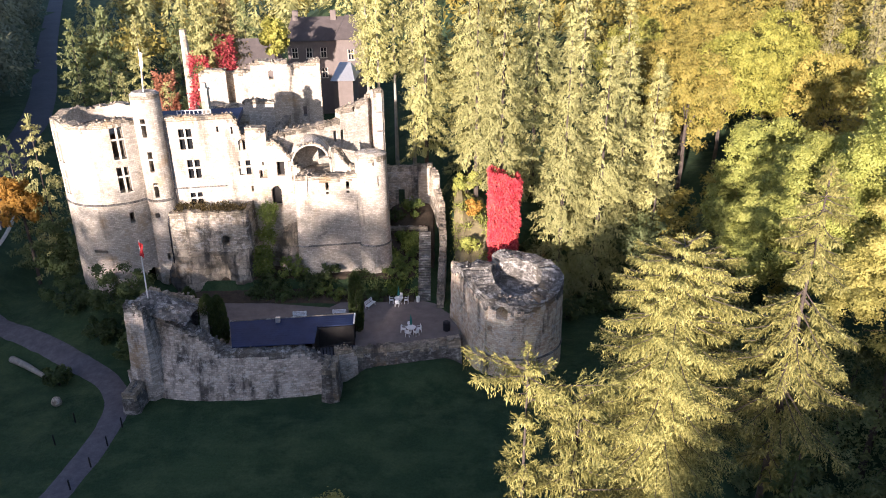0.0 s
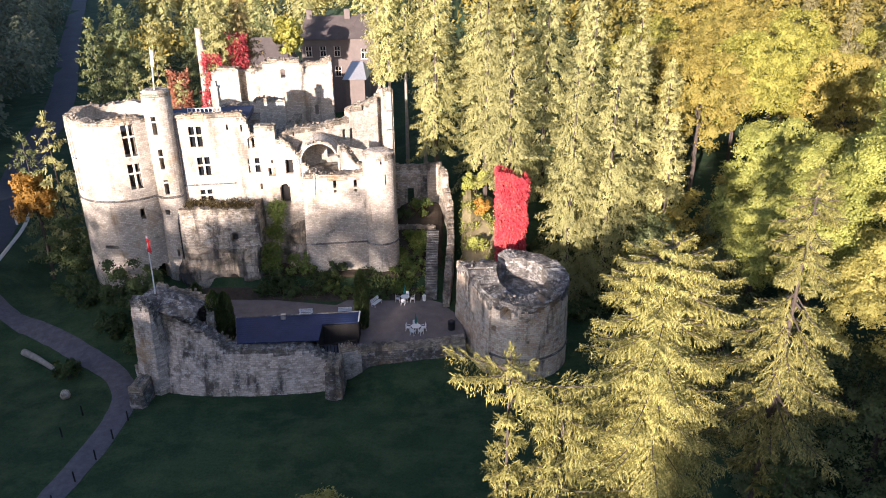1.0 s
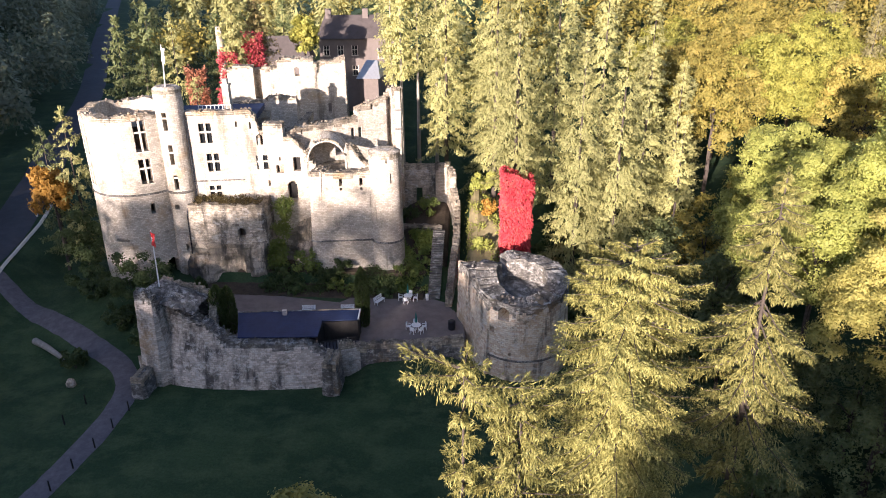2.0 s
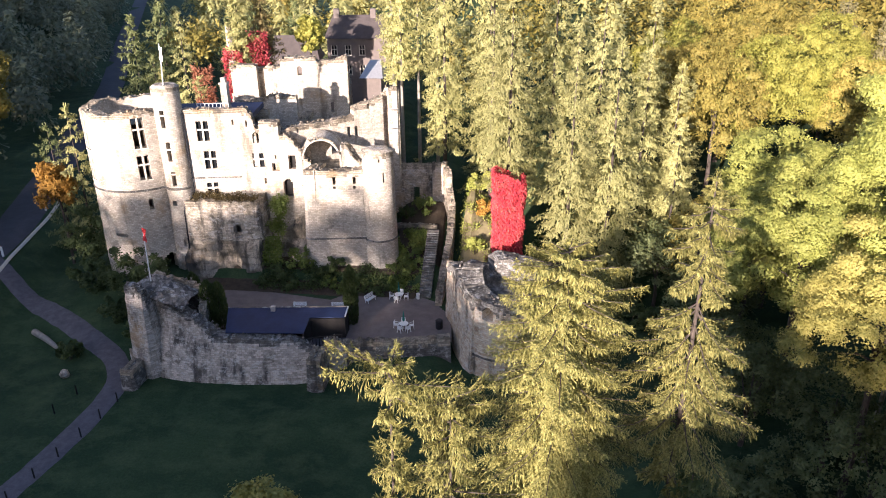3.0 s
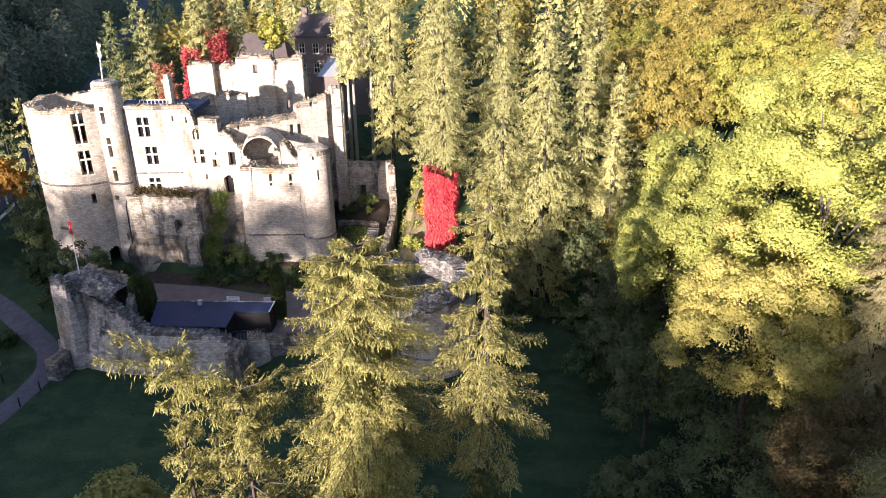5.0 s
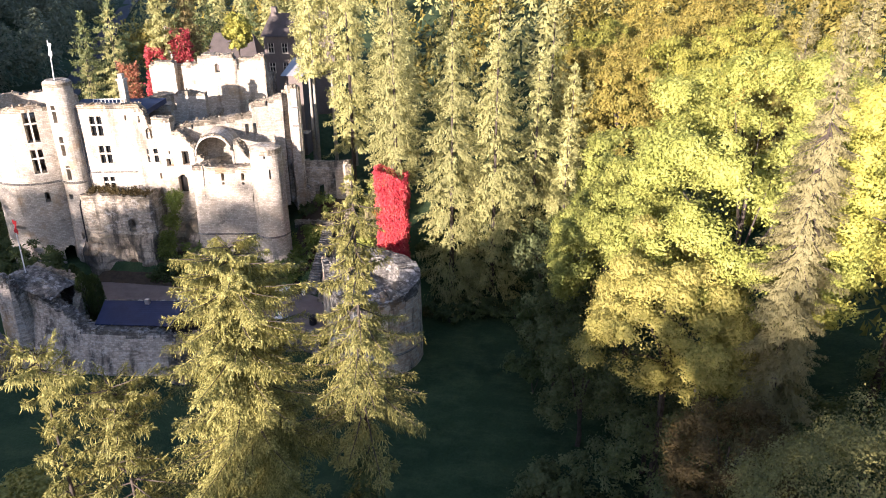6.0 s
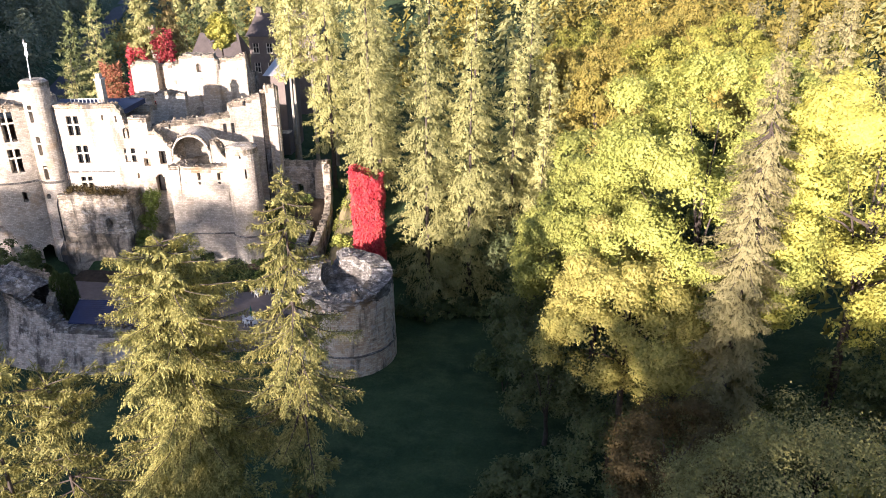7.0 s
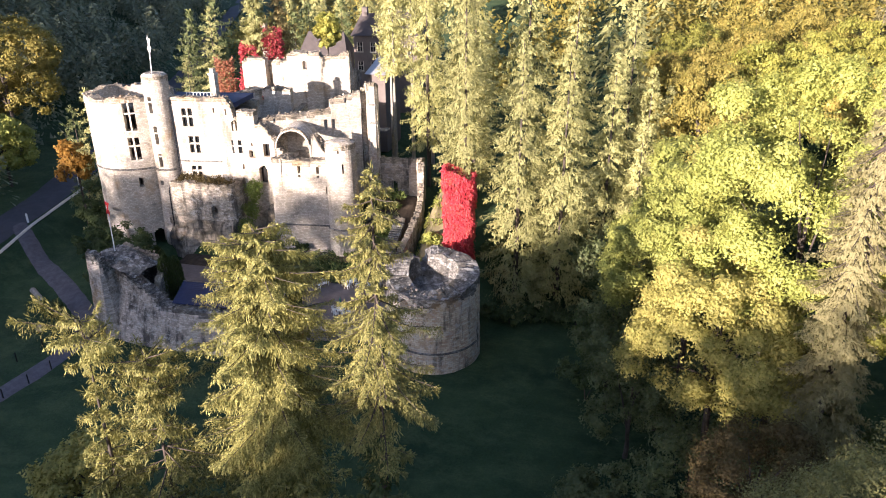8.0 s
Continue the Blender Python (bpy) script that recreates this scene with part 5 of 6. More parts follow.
def spruce(label, x, y, top, spread, low, material=None, group="", trunk_mat=None, show_boughs=True, tree_name="spruce_tree", tilt=0.3, **kw):
    z = float(height(x, y))
    h = top - z
    t = empty(tree_name, label, "tree", x, y, z, group)
    P, D, L, W, N, boughs = spruce_leaves(h, spread, low, **kw)
    base = np.array((x, y, z))
    leaf_object("crown", kites(P + base, D, L, W, tilt, N, y > 40), material or SPRUCE, t)
    bm = bmesh.new()
    lean = kw.get("lean", (0, 0))
    n = 8
    tube(bm, [(x + lean[0] * (k / n) ** 2, y + lean[1] * (k / n) ** 2, z - 0.3 + (h + 0.1) * k / n) for k in range(n + 1)], [max(0.03, (0.009 * h + 0.05) * (1 - 0.93 * k / n)) for k in range(n + 1)], 8)
    part("trunk", bm, trunk_mat or BARK, t)
    if show_boughs:
        for a, b, c, ln in boughs[:220]:
            if ln > 1.0:
                bm = bmesh.new()
                tube(bm, [Vector(a + base), Vector(b + base), Vector(c + base)], [0.025 + 0.008 * ln, 0.025, 0.01], 4)
                part("bough", bm, trunk_mat or BARK, t)
    return t


def inner_leaves(lc, lr, size, three=False):
    """Larger leaf sprays filling the inside of a crown's lobes."""
    k = np.repeat(np.arange(len(lc)), np.where(lr > 0.55 * lr.max(), 50, 3))
    n = len(k)
    e = unit(rng.normal(size=(n, 3)))
    P = lc[k] + e * (lr[k] * 0.6 * rng.random(n) ** 0.5)[:, None]
    L = np.minimum(size * 1.3, lr[k] * 0.6)
    return kites(P, rng.normal(size=(n, 3)), L, L * 0.7, 0.9, e, three)


def crown_leaves(centre, rad, n, lobes=34, leaf=0.4, flat=0.85, hang=0.2, tuft=26, spreadk=0.3, florets=1.3):
    """Leaves of a broad crown: large uneven lobes over an ellipsoid carry small clumps on their open sides, each clump a cap of leaves, with gaps between them."""
    C = np.array(centre, float)
    R = np.array(rad, float)
    big = max(6, lobes // 6)
    d = unit(rng.normal(size=(big * 3, 3)))
    d[:, 2] = np.where(d[:, 2] < -0.55, -d[:, 2] * 0.5, d[:, 2])
    pick = [0]
    while len(pick) < big:  # lobes well apart from one another
        far = np.min(np.linalg.norm(d[:, None] - d[pick][None], axis=2), axis=1)
        pick.append(int(np.argmax(far * (0.8 + 0.4 * rng.random(len(far))))))
    d = d[pick]
    bc = C + d * R * (0.42 + 0.26 * rng.random((big, 1)))
    br = R.mean() * (0.30 + 0.16 * rng.random(big))
    # clumps on the lobes, none inside another lobe
    m = int(lobes * florets * 2.2)
    k = rng.integers(0, big, m)
    e = unit(rng.normal(size=(m, 3)) + 0.5 * d[k] + np.array((0, 0, 0.2)))
    lc = bc[k] + e * br[k][:, None] * np.array((1, 1, flat))
    inside = (np.linalg.norm(lc[:, None] - bc[None], axis=2) < 0.88 * br[None]).sum(1) > 0
    lc, e = lc[~inside], e[~inside]
    lr = R.mean() * (0.08 + 0.10 * rng.random(len(lc)))
    nt = max(8, n // tuft)
    q = rng.choice(len(lc), nt, p=lr ** 2 / (lr ** 2).sum())
    f = unit(rng.normal(size=(nt, 3)) + 0.75 * e[q] + np.array((0, 0, 0.25)))
    T = lc[q] + f * (lr[q] * (0.75 + 0.3 * rng.random(nt)))[:, None] * np.array((1, 1, 0.8))
    q2 = np.repeat(np.arange(nt), tuft)
    m = len(q2)
    sz = np.minimum(spreadk, 0.42 * lr[q])[q2] * (0.7 + 0.6 * rng.random(m))
    off = rng.normal(size=(m, 3))
    P = T[q2] + off * sz[:, None] * np.array((1, 1, 0.6))
    N = f[q2] + 0.4 * unit(off) + np.array((0, 0, 0.2))
    D = rng.normal(size=(m, 3)) * 0.8 + f[q2] * 0.2
    D -= 0.7 * unit(N) * (D * unit(N)).sum(1)[:, None]
    D[:, 2] -= hang
    L = leaf * (0.7 + 0.6 * rng.random(m))
    return P, D, L, L * 0.66, (np.concatenate([bc, lc]), np.concatenate([br, lr])), N


def broad(tree_name, label, x, y, centre_z, rad, n, material, leaf=0.4, group="", z=None, lobes=60, bark=None, limbs=12, **kw):
    z = float(height(x, y)) if z is None else z
    t = empty(tree_name, label, "tree", x, y, z, group)
    P, D, L, W, lc, N = crown_leaves((x, y, centre_z), rad, n, lobes, leaf, **kw)
    lc, lr = lc
    leaf_object("crown", np.concatenate([kites(P, D, L, W, 0.26, N, y > 45), inner_leaves(lc, lr, leaf, y > 45)]), material, t)
    bm = bmesh.new()
    fork = z + (centre_z - rad[2] * 0.55 - z)
    tube(bm, [(x, y, z - 0.3), (x + 0.1, y, (z + fork) / 2), (x, y + 0.1, fork), (x, y, centre_z + rad[2] * 0.3)], [0.025 * rad[0] + 0.2, 0.025 * rad[0] + 0.14, 0.025 * rad[0] + 0.1, 0.05], 9)
    part("trunk", bm, bark or BARK, t)
    for c in lc[:limbs]:
        bm = bmesh.new()
        a = Vector((x, y, fork + rng.random() * rad[2] * 0.5))
        c = Vector(c)
        tube(bm, [a, a.lerp(c, 0.5) + Vector((0, 0, 0.4)), c], [0.015 * rad[0] + 0.05, 0.07, 0.03], 6)
        part("limb", bm, bark or BARK, t)
    return t


def shrub(label, x, y, r, h, material, n=900, leaf=0.22, z=None, name="shrub", group="garden shrubs"):
    z = float(height(x, y)) if z is None else z
    t = empty(name, label, "shrub", x, y, z, group)
    P, D, L, W, lc, N = crown_leaves((x, y, z + h * 0.5), (r, r, h * 0.55), n, 14, leaf, hang=0.0, tuft=12)
    keep = P[:, 2] > z
    lc, lr = lc
    leaf_object("leaves", np.concatenate([kites(P, D, L, W, 0.4, N)[keep], inner_leaves(lc[lc[:, 2] > z], lr[lc[:, 2] > z] * 0.8, leaf)]), material, t)
    bm = bmesh.new()
    for k in range(3):
        tube(bm, [(x, y, z - 0.1), (x + 0.3 * r * math.cos(k * 2.1), y + 0.3 * r * math.sin(k * 2.1), z + h * 0.55)], [0.05, 0.02], 5)
    part("stems", bm, BARK, t)
    return t


def cypress(label, x, y, r, h, z, n=2600, group="columnar cypresses"):
    t = empty("cypress", label, "tree", x, y, z, group)
    f = rng.random(n)
    a = rng.random(n) * math.tau
    rr = r * np.sqrt(np.clip(1 - (2 * f - 0.75) ** 2 / 1.6, 0.02, 1)) * (0.85 + 0.15 * rng.random(n)) * np.where(f > 0.9, (1 - f) * 10, 1)
    P = np.stack([x + rr * np.cos(a), y + rr * np.sin(a), z + 0.1 + f * h], -1)
    D = np.stack([np.cos(a) * 0.4, np.sin(a) * 0.4, np.ones(n)], -1) + rng.normal(size=(n, 3)) * 0.15
    leaf_object("foliage", kites(P, D, 0.4 + 0.2 * rng.random(n), 0.14), BUSH, t)
    bm = bmesh.new()
    tube(bm, [(x, y, z - 0.2), (x, y, z + h * 0.9)], [0.12, 0.03], 6)
    part("trunk", bm, BARK, t)


# near spruces
spruce("broad sunlit spruce with hanging twigs on the slope", 11.6, 30.4, 31.8, ((0, 1.0), (0.6, 2.0), (2.1, 2.9), (4.4, 3.5), (7.5, 3.8), (11, 3.9), (15, 3.2), (28, 2.4)), 12.0, SPRUCE, "near spruces", whorl=0.72, per=13, step=0.085, size=0.33, wide=0.047, droop=0.30, ragged=0.16, bare=0.14, fine=13, sprigs=9, cover=4, tilt=0.4, fullness=1.15)
spruce("slender open spruce with visible trunk", 17.9, 30.6, 35.9, ((0, 0.25), (2.4, 1.3), (5.4, 2.1), (8.3, 2.5), (12, 2.3), (14, 1.6), (30, 1.2)), 18.5, SPRUCE, "near spruces", whorl=0.95, per=9, step=0.085, size=0.38, wide=0.047, droop=0.52, fullness=1.1, bare=0.2, ragged=0.3, fine=14, sparse=0.1, sprigs=8, cover=4, tilt=0.45)
spruce("ragged spruce with a broad flat top", 3.6, 26.0, 28.1, ((0, 1.5), (0.5, 2.5), (1.3, 2.8), (2.0, 2.0), (2.7, 0.9), (6.0, 0.9), (20, 2.0)), 5.0, SPRUCE, "near spruces", whorl=0.8, per=6, step=0.085, size=0.36, wide=0.05, fullness=1.2, droop=0.1, ragged=0.3, fine=9, sparse=0.24, sprigs=6, cover=3, fingers=9, tilt=0.4, lift=0.5)
spruce("ragged spruce with a bent side top", 6.3, 27.0, 26.0, ((0, 1.1), (0.6, 1.9), (1.6, 2.5), (4.0, 2.8), (20, 3.2)), 4.0, SPRUCE, "near spruces", whorl=0.85, per=7, step=0.085, size=0.36, wide=0.05, fullness=1.2, droop=0.16, ragged=0.3, fine=9, sparse=0.22, sprigs=6, cover=3, fingers=9, tilt=0.4, lift=0.5)
spruce("tall dense tan spruce between the oaks", 42.6, 43.2, 39.6, ((0, 0.4), (4, 1.6), (10, 2.2), (26, 2.8)), 9.0, TAN, "near spruces", whorl=0.55, per=12, step=0.13, size=0.36, wide=0.075, droop=0.8, ragged=0.1, sprigs=7, tilt=0.35, bare=0.3)
# four added understory spruces; the shrub colour puts canopy shade into their needles
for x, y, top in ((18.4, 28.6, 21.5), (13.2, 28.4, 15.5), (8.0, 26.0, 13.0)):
    spruce("spruce below the sunlit ones, shade put into its colour", x, y, top, ((0, 0.4), (3, 1.6), (10, 2.6), (20, 3.0)), 2.0, BUSH, "near spruces", whorl=1.0, per=8, step=0.26, size=0.7, wide=0.14, droop=0.5, show_boughs=False, sprigs=3)
spruce("spruce on the slope, shade put into its colour", 23.5, 27.0, 18.0, ((0, 0.4), (3, 1.8), (10, 3.0), (20, 3.6)), 2.0, BUSH, "near spruces", whorl=1.0, per=8, step=0.3, size=0.7, wide=0.15, droop=0.5, show_boughs=False, sprigs=3)
# broadleaved trees at the right
broad("oak_tree", "green and yellow oak in the morning sun", 35.6, 62.0, 20.2, (6.9, 6.4, 10.0), 95000, OAK, 0.23, lobes=120, spreadk=0.30)
broad("oak_tree", "green oak behind the sunlit ones", 34.5, 72.5, 20.0, (5.4, 5.0, 8.6), 40000, OAK, 0.3, lobes=100, spreadk=0.3)
broad("oak_tree", "tall light green oak catching the sun", 42.0, 54.0, 26.3, (8.8, 7.5, 13.8), 130000, OAK, 0.22, lobes=170, spreadk=0.30)
broad("oak_tree", "olive oak turning brown at the meadow edge", 36.8, 48.5, 18.6, (6.2, 5.6, 9.2), 95000, OLIVE, 0.2, lobes=140, spreadk=0.26)
broad("maple_tree", "yellow maple lit by the sun", 52.5, 50.0, 28.0, (8.4, 6.8, 12.8), 95000, YELLOW, 0.23, lobes=140, spreadk=0.30)
broad("birch_tree", "birch with a pale trunk between the oaks", 40.4, 53.0, 18.5, (2.6, 2.6, 3.0), 3500, YELLOW, 0.28, bark=PALEBARK, lobes=14, limbs=4)
broad("beech_tree", "brown-leaved beech in the shade", 38.3, 36.2, 16.5, (3.8, 3.2, 5.4), 30000, BROWNLEAF, 0.15, spreadk=0.30, lobes=80)
broad("ash_tree", "thin dark ash with a few lit leaves", 42.6, 28.0, 20.5, (5.8, 4.6, 6.6), 60000, ASH, 0.12, spreadk=0.42, lobes=130)
for x, y, cz, rad in ((33.5, 41.0, 5.0, (4.5, 4.0, 5.5)), (37.0, 53.0, 9.0, (5.0, 4.0, 6.5)), (29.5, 49.0, 3.5, (3.4, 3.0, 4.0)), (31.5, 57.5, 9.0, (4.0, 4.0, 6.5)), (37.5, 45.5, 9.0, (4.5, 4.0, 7.5)), (44, 47, 12, (5, 4, 7)), (29.0, 64.5, 9.0, (3.6, 3.4, 6.5)), (50, 43, 13.5, (6, 5, 7.5)), (27.5, 40.0, 1.5, (2.6, 2.4, 3.0)), (49, 35, 12, (5, 4, 6)), (34, 62, 8, (5, 4, 6)), (55, 46, 16, (5, 5, 6))):
    broad("hazel_tree", "dark hazel in the shaded hollow", x, y, cz - 2.0, (rad[0], rad[1], rad[2] + 1.0), int(900 * rad[0] + 3600), HAZEL, 0.28, "dark hazels", limbs=4, lobes=40, spreadk=0.35)
# HAZEL in place of oak leaves puts the hollow's shade into those crowns
for x, y, cz, rad, mt in ((27.5, 85, 8, (4.6, 4.2, 7), HAZEL), (33, 87, 8, (5.5, 5, 8), GOLD), (38.5, 93, 8, (5.5, 5, 8), GOLD), (33.5, 79, 8, (4.8, 4.4, 7.5), HAZEL), (40, 82, 9, (5.5, 5, 8), OLIVE), (46, 90, 10, (6, 5, 8), HAZEL), (29.0, 69, 10.5, (3.6, 3.4, 7.5), HAZEL)):
    broad("hazel_tree", "autumn tree in the shadow of the oaks", x, y, cz, rad, 5000, mt, 0.4, "shaded trees", limbs=4, lobes=40, spreadk=0.4)
broad("elder_tree", "dull green elder crown on the meadow slope", -7.5, 34.0, 8.0, (4.4, 3.2, 5.2), 12000, OLIVE, 0.3)

# spruces behind castle and tower
for x, y, top, r, low in ((-2.4, 104.5, 46, 3.3, 8.5), (7.7, 88.6, 44, 3.7, 10.5), (5.0, 99.0, 46, 3.6, 9.0), (15.5, 85.5, 35.5, 4.6, 0.8), (20.8, 87.5, 34.5, 4.8, 0.8), (25.8, 97.0, 32, 4.4, 0.8), (13.5, 101, 46, 4.6, 2.0), (30.0, 93, 24, 3.4, 0.6), (20.0, 101, 42, 4.6, 1.0), (4.2, 108, 47, 4.0, 3.0), (27.5, 106, 38, 4.4, 1.0), (33, 103, 27, 3.6, 1.0), (30.5, 99, 30, 2.6, 1.0)):
    spruce("tall sunlit spruce with curtains of hanging twigs", x, y, top, ((0, 0.4), (3, 1.3), (8, 2.4), (16, r), (26, 1.1 * r), (40, 1.1 * r)), low, SPRUCE_FAR, "spruces behind the castle", show_boughs=False, whorl=0.8, per=9, step=0.27, size=0.6, wide=0.13, droop=0.85, ragged=0.16, sprigs=5, tilt=0.28, bare=0.35, fullness=1.15)
for x, y, low in ((-9.8, 110.0, 19), (-7.4, 112.0, 19), (-4.6, 114.0, 17), (-11.8, 114.0, 19)):
    spruce("spruce with a long bare pale trunk", x, y, 44, ((0, 0.4), (3, 1.4), (8, 2.4), (20, 2.8), (40, 2.8)), low, SPRUCE_FAR, "spruces behind the castle", trunk_mat=PALEBARK, show_boughs=False, whorl=0.9, per=8, step=0.32, size=0.85, wide=0.18, droop=0.8, ragged=0.16, sprigs=3, tilt=0.35, bare=0.3)
for x, y, top, r in ((-41.6, 106.5, 26.0, 3.0), (-72.0, 156.0, 33.0, 5.0), (-80.0, 157.5, 30.5, 3.4), (-58.5, 125, 26.7, 4.4), (-55.3, 92.5, 24.5, 3.0), (-60.0, 94.0, 21.0, 2.7), (-61, 168, 30, 4.4), (-52, 158, 30, 4.2), (-62, 186, 30, 4.6), (-46, 172, 33, 4.4), (-51.3, 114, 26.0, 2.6), (-52.0, 124, 34.0, 3.0)):
    near = y < 140
    spruce("conifer behind the castle with sunlit top", x, y, top, ((0, 0.5), (2, 0.45 * r), (5, 0.8 * r), (10, 1.15 * r), (40, r * 1.2)), 1.5, SPRUCE_FAR if near and x > -56 else PINE, "conifers behind the castle", show_boughs=False, tree_name="pine_tree", whorl=1.25, per=7, bare=0.25, fullness=0.9, step=0.3 if near else 0.45, size=0.6 if near else 0.95, wide=0.14 if near else 0.24, droop=0.35, ragged=0.2, sprigs=4, tilt=0.35)


def creeper(name, label, x0, x1, y0, y1, z0, z1, n, material, leaf=0.35, taper=0.0):
    """Leaves of a climber over an upright core."""
    t = empty(name, label, "creeper", (x0 + x1) / 2, (y0 + y1) / 2, z0)
    f, a = rng.random(n), rng.random(n) * math.tau
    cx, cy, hx, hy = (x0 + x1) / 2, (y0 + y1) / 2, (x1 - x0) / 2, (y1 - y0) / 2
    c, s = np.cos(a), np.sin(a)
    k = 1 / np.maximum(np.abs(c), np.abs(s)) ** 0.6
    sh = (1 - taper * f) * (1 + 0.08 * np.sin(f * 17 + a * 3))
    P = np.stack([cx + hx * c * k * sh, cy + hy * s * k * sh, z0 + f * (z1 - z0) * (1 + 0.012 * np.sin(a * 3) - 0.05 * c)], -1)
    P += rng.normal(size=(n, 3)) * 0.12
    D = np.stack([c * 0.5, s * 0.5, np.full(n, -0.9)], -1) + rng.normal(size=(n, 3)) * 0.3
    leaf_object("leaves", kites(P, D, leaf * (0.7 + 0.6 * rng.random(n)), leaf * 0.6, 0.8), material, t)
    bm = bmesh.new()
    tube(bm, [(cx, cy, z0 - 0.5), (cx, cy, z0 + (z1 - z0) * 0.6), (cx - 0.2, cy, z1 - 1.2)], [min(hx, hy) * 0.85, min(hx, hy) * 0.8, min(hx, hy) * 0.55], 10)
    uv_box(bm)
    part("ruined_pillar", bm, STONE_DARK, t, "stone pillar hidden under the creeper")
    return t


creeper("creeper_pillar", "ruined pillar covered in crimson creeper leaves", 6.3, 9.5, 83.4, 86.0, 6.0, 18.6, 22000, CRIMSON, 0.3, -0.16)


def draped(name, label, f, n, material, leaf=0.3):
    """A climbing or hanging plant over a surface f(u, v) -> point and outward direction."""
    t = empty(name, label, "plant", *f(0.5, 0.0)[0])
    u, v = rng.random(n), rng.random(n)
    P, D = [], []
    for a, b in zip(u, v):
        p, d = f(a, b)
        if wiggle(p[0], p[1], p[2], 0.55) > -0.12:
            P.append(p)
            D.append(d)
    P, D = np.array(P), np.array(D)
    P = P + rng.normal(size=P.shape) * 0.2
    leaf_object("leaves", kites(P, D + rng.normal(size=P.shape) * 0.6, leaf * (0.7 + 0.6 * rng.random(len(P))), leaf * 0.65, 1.0), material, t)


draped("ivy", "sunlit green ivy climbing the rock", lambda u, v: ((-25.0 + 2.4 * u + 0.8 * v, 83.2 + 3.2 * v, 5.6 + 8.4 * v), (0, -0.6, 0.2)), 5200, IVY)
draped("ivy", "dry grass and plants on the retaining wall", lambda u, v: ((-34.3 + 8.8 * u, 83.9 + 1.6 * v, 14.0 + 0.4 * v), (0, -0.3, 0.9)), 1600, BROWNLEAF)
draped("ground_ivy", "dark green plants over the garden bank", lambda u, v: ((-25 + 17 * u, 80.2 + 4.2 * v, 3.2 + 2.0 * v), (0, -0.5, 0.8)), 7000, BUSH)
draped("ground_ivy", "leafy slope beside the stairs", lambda u, v: ((-7.6 + 4.2 * u, 81 + 10 * v, 3.3 + 4.6 * v), (0, -0.5, 0.8)), 9500, IVY)
for x, y, r, h, mt in ((-15.6, 81.2, 1.3, 1.5, IVY), (-13.6, 80.9, 1.4, 1.3, IVY), (-22.5, 82.6, 2.2, 2.6, BUSH), (-19.8, 83.0, 2.2, 3.4, IVY), (-17.6, 82.6, 1.8, 2.6, BUSH), (-20.8, 80.7, 1.6, 1.4, BUSH), (-24.6, 80.9, 1.2, 1.2, BUSH),
                      (-11.2, 82.2, 1.3, 1.4, BUSH), (-8.6, 80.9, 1.6, 1.2, BUSH), (-6.0, 83.5, 2.0, 2.2, IVY), (-4.6, 86.5, 1.6, 2.0, IVY), (-14.8, 83.4, 1.5, 2.4, BUSH), (-4.4, 94.6, 1.8, 2.6, IVY), (-6.6, 93.4, 1.6, 1.8, BUSH)):
    shrub("rounded garden shrub below the castle wall", x, y, r, h, mt, int(500 * r * h ** 0.5), 0.24)
cypress("dark green columnar cypress on the terrace", -10.3, 72.4, 0.75, 7.4, T0, 3200)
cypress("dark columnar yew beside the shed", -26.6, 69.3, 1.0, 6.2, T0)
cypress("dark columnar yew inside the wall", -25.6, 69.8, 0.8, 5.8, T0)
cypress("dark columnar yew inside the wall", -29.4, 71.6, 0.9, 6.0, T0)
for x, y, r, h in ((-52.2, 87.0, 3.4, 9.0), (-40.5, 77.5, 4.0, 7.0), (-37.0, 74.5, 3.2, 6.0), (-41.5, 73.5, 2.5, 2.5), (-47.0, 79, 2.6, 2.2), (-50.0, 82, 3.0, 2.6), (-37.2, 71.0, 2.2, 2.4), (-43.5, 66.3, 1.6, 2.2)):
    shrub("dark shrub on the castle bank", x, y, r, h, BUSH, int(700 * r * h ** 0.5), 0.3, group="bank shrubs")
for x, y, r, h in ((16, 80, 2.2, 2.2), (18.5, 81.5, 2.4, 2.6), (21.5, 82, 2.2, 2.4), (24.5, 81, 2.6, 3.0), (27.5, 78, 2.6, 3.4), (13.5, 79.5, 2.0, 2.6), (28.5, 72, 2.8, 4.5), (27, 66, 3.0, 6.0)):
    shrub("dark shrub along the meadow edge", x, y, r, h, BUSH, int(450 * r * h ** 0.5), 0.32, group="meadow edge shrubs")
for x, y, r, h, mt in ((3.6, 86.5, 1.8, 2.6, OAK), (4.2, 93, 1.6, 2.2, ORANGE), (3.5, 98, 2.0, 4.0, OAK), (6.5, 81.4, 1.4, 2.0, YELLOW), (11.5, 86.5, 1.6, 2.0, BUSH)):
    shrub("autumn shrub on the bank behind the tower", x, y, r, h, mt, int(600 * r * h ** 0.5), 0.28, group="bank autumn shrubs")
# trees round the castle's back
spruce("spruce above the crimson creeper", -38.3, 117.2, 44, ((0, 0.4), (5, 1.6), (10, 2.6), (20, 2.6), (22, 1.5), (40, 1.5)), 12, SPRUCE_FAR, "conifers behind the castle", show_boughs=False, whorl=0.9, per=8, step=0.36, size=0.8, wide=0.18, droop=0.45, tilt=0.4)
spruce("rust-brown conifer hung with creeper", -35.8, 121.5, 41, ((0, 0.4), (5, 2.0), (10, 3.2), (30, 3.6)), 8, RUSSET, "conifers behind the castle", show_boughs=False, whorl=0.9, per=8, step=0.36, size=0.8, wide=0.18, droop=0.45, tilt=0.4)
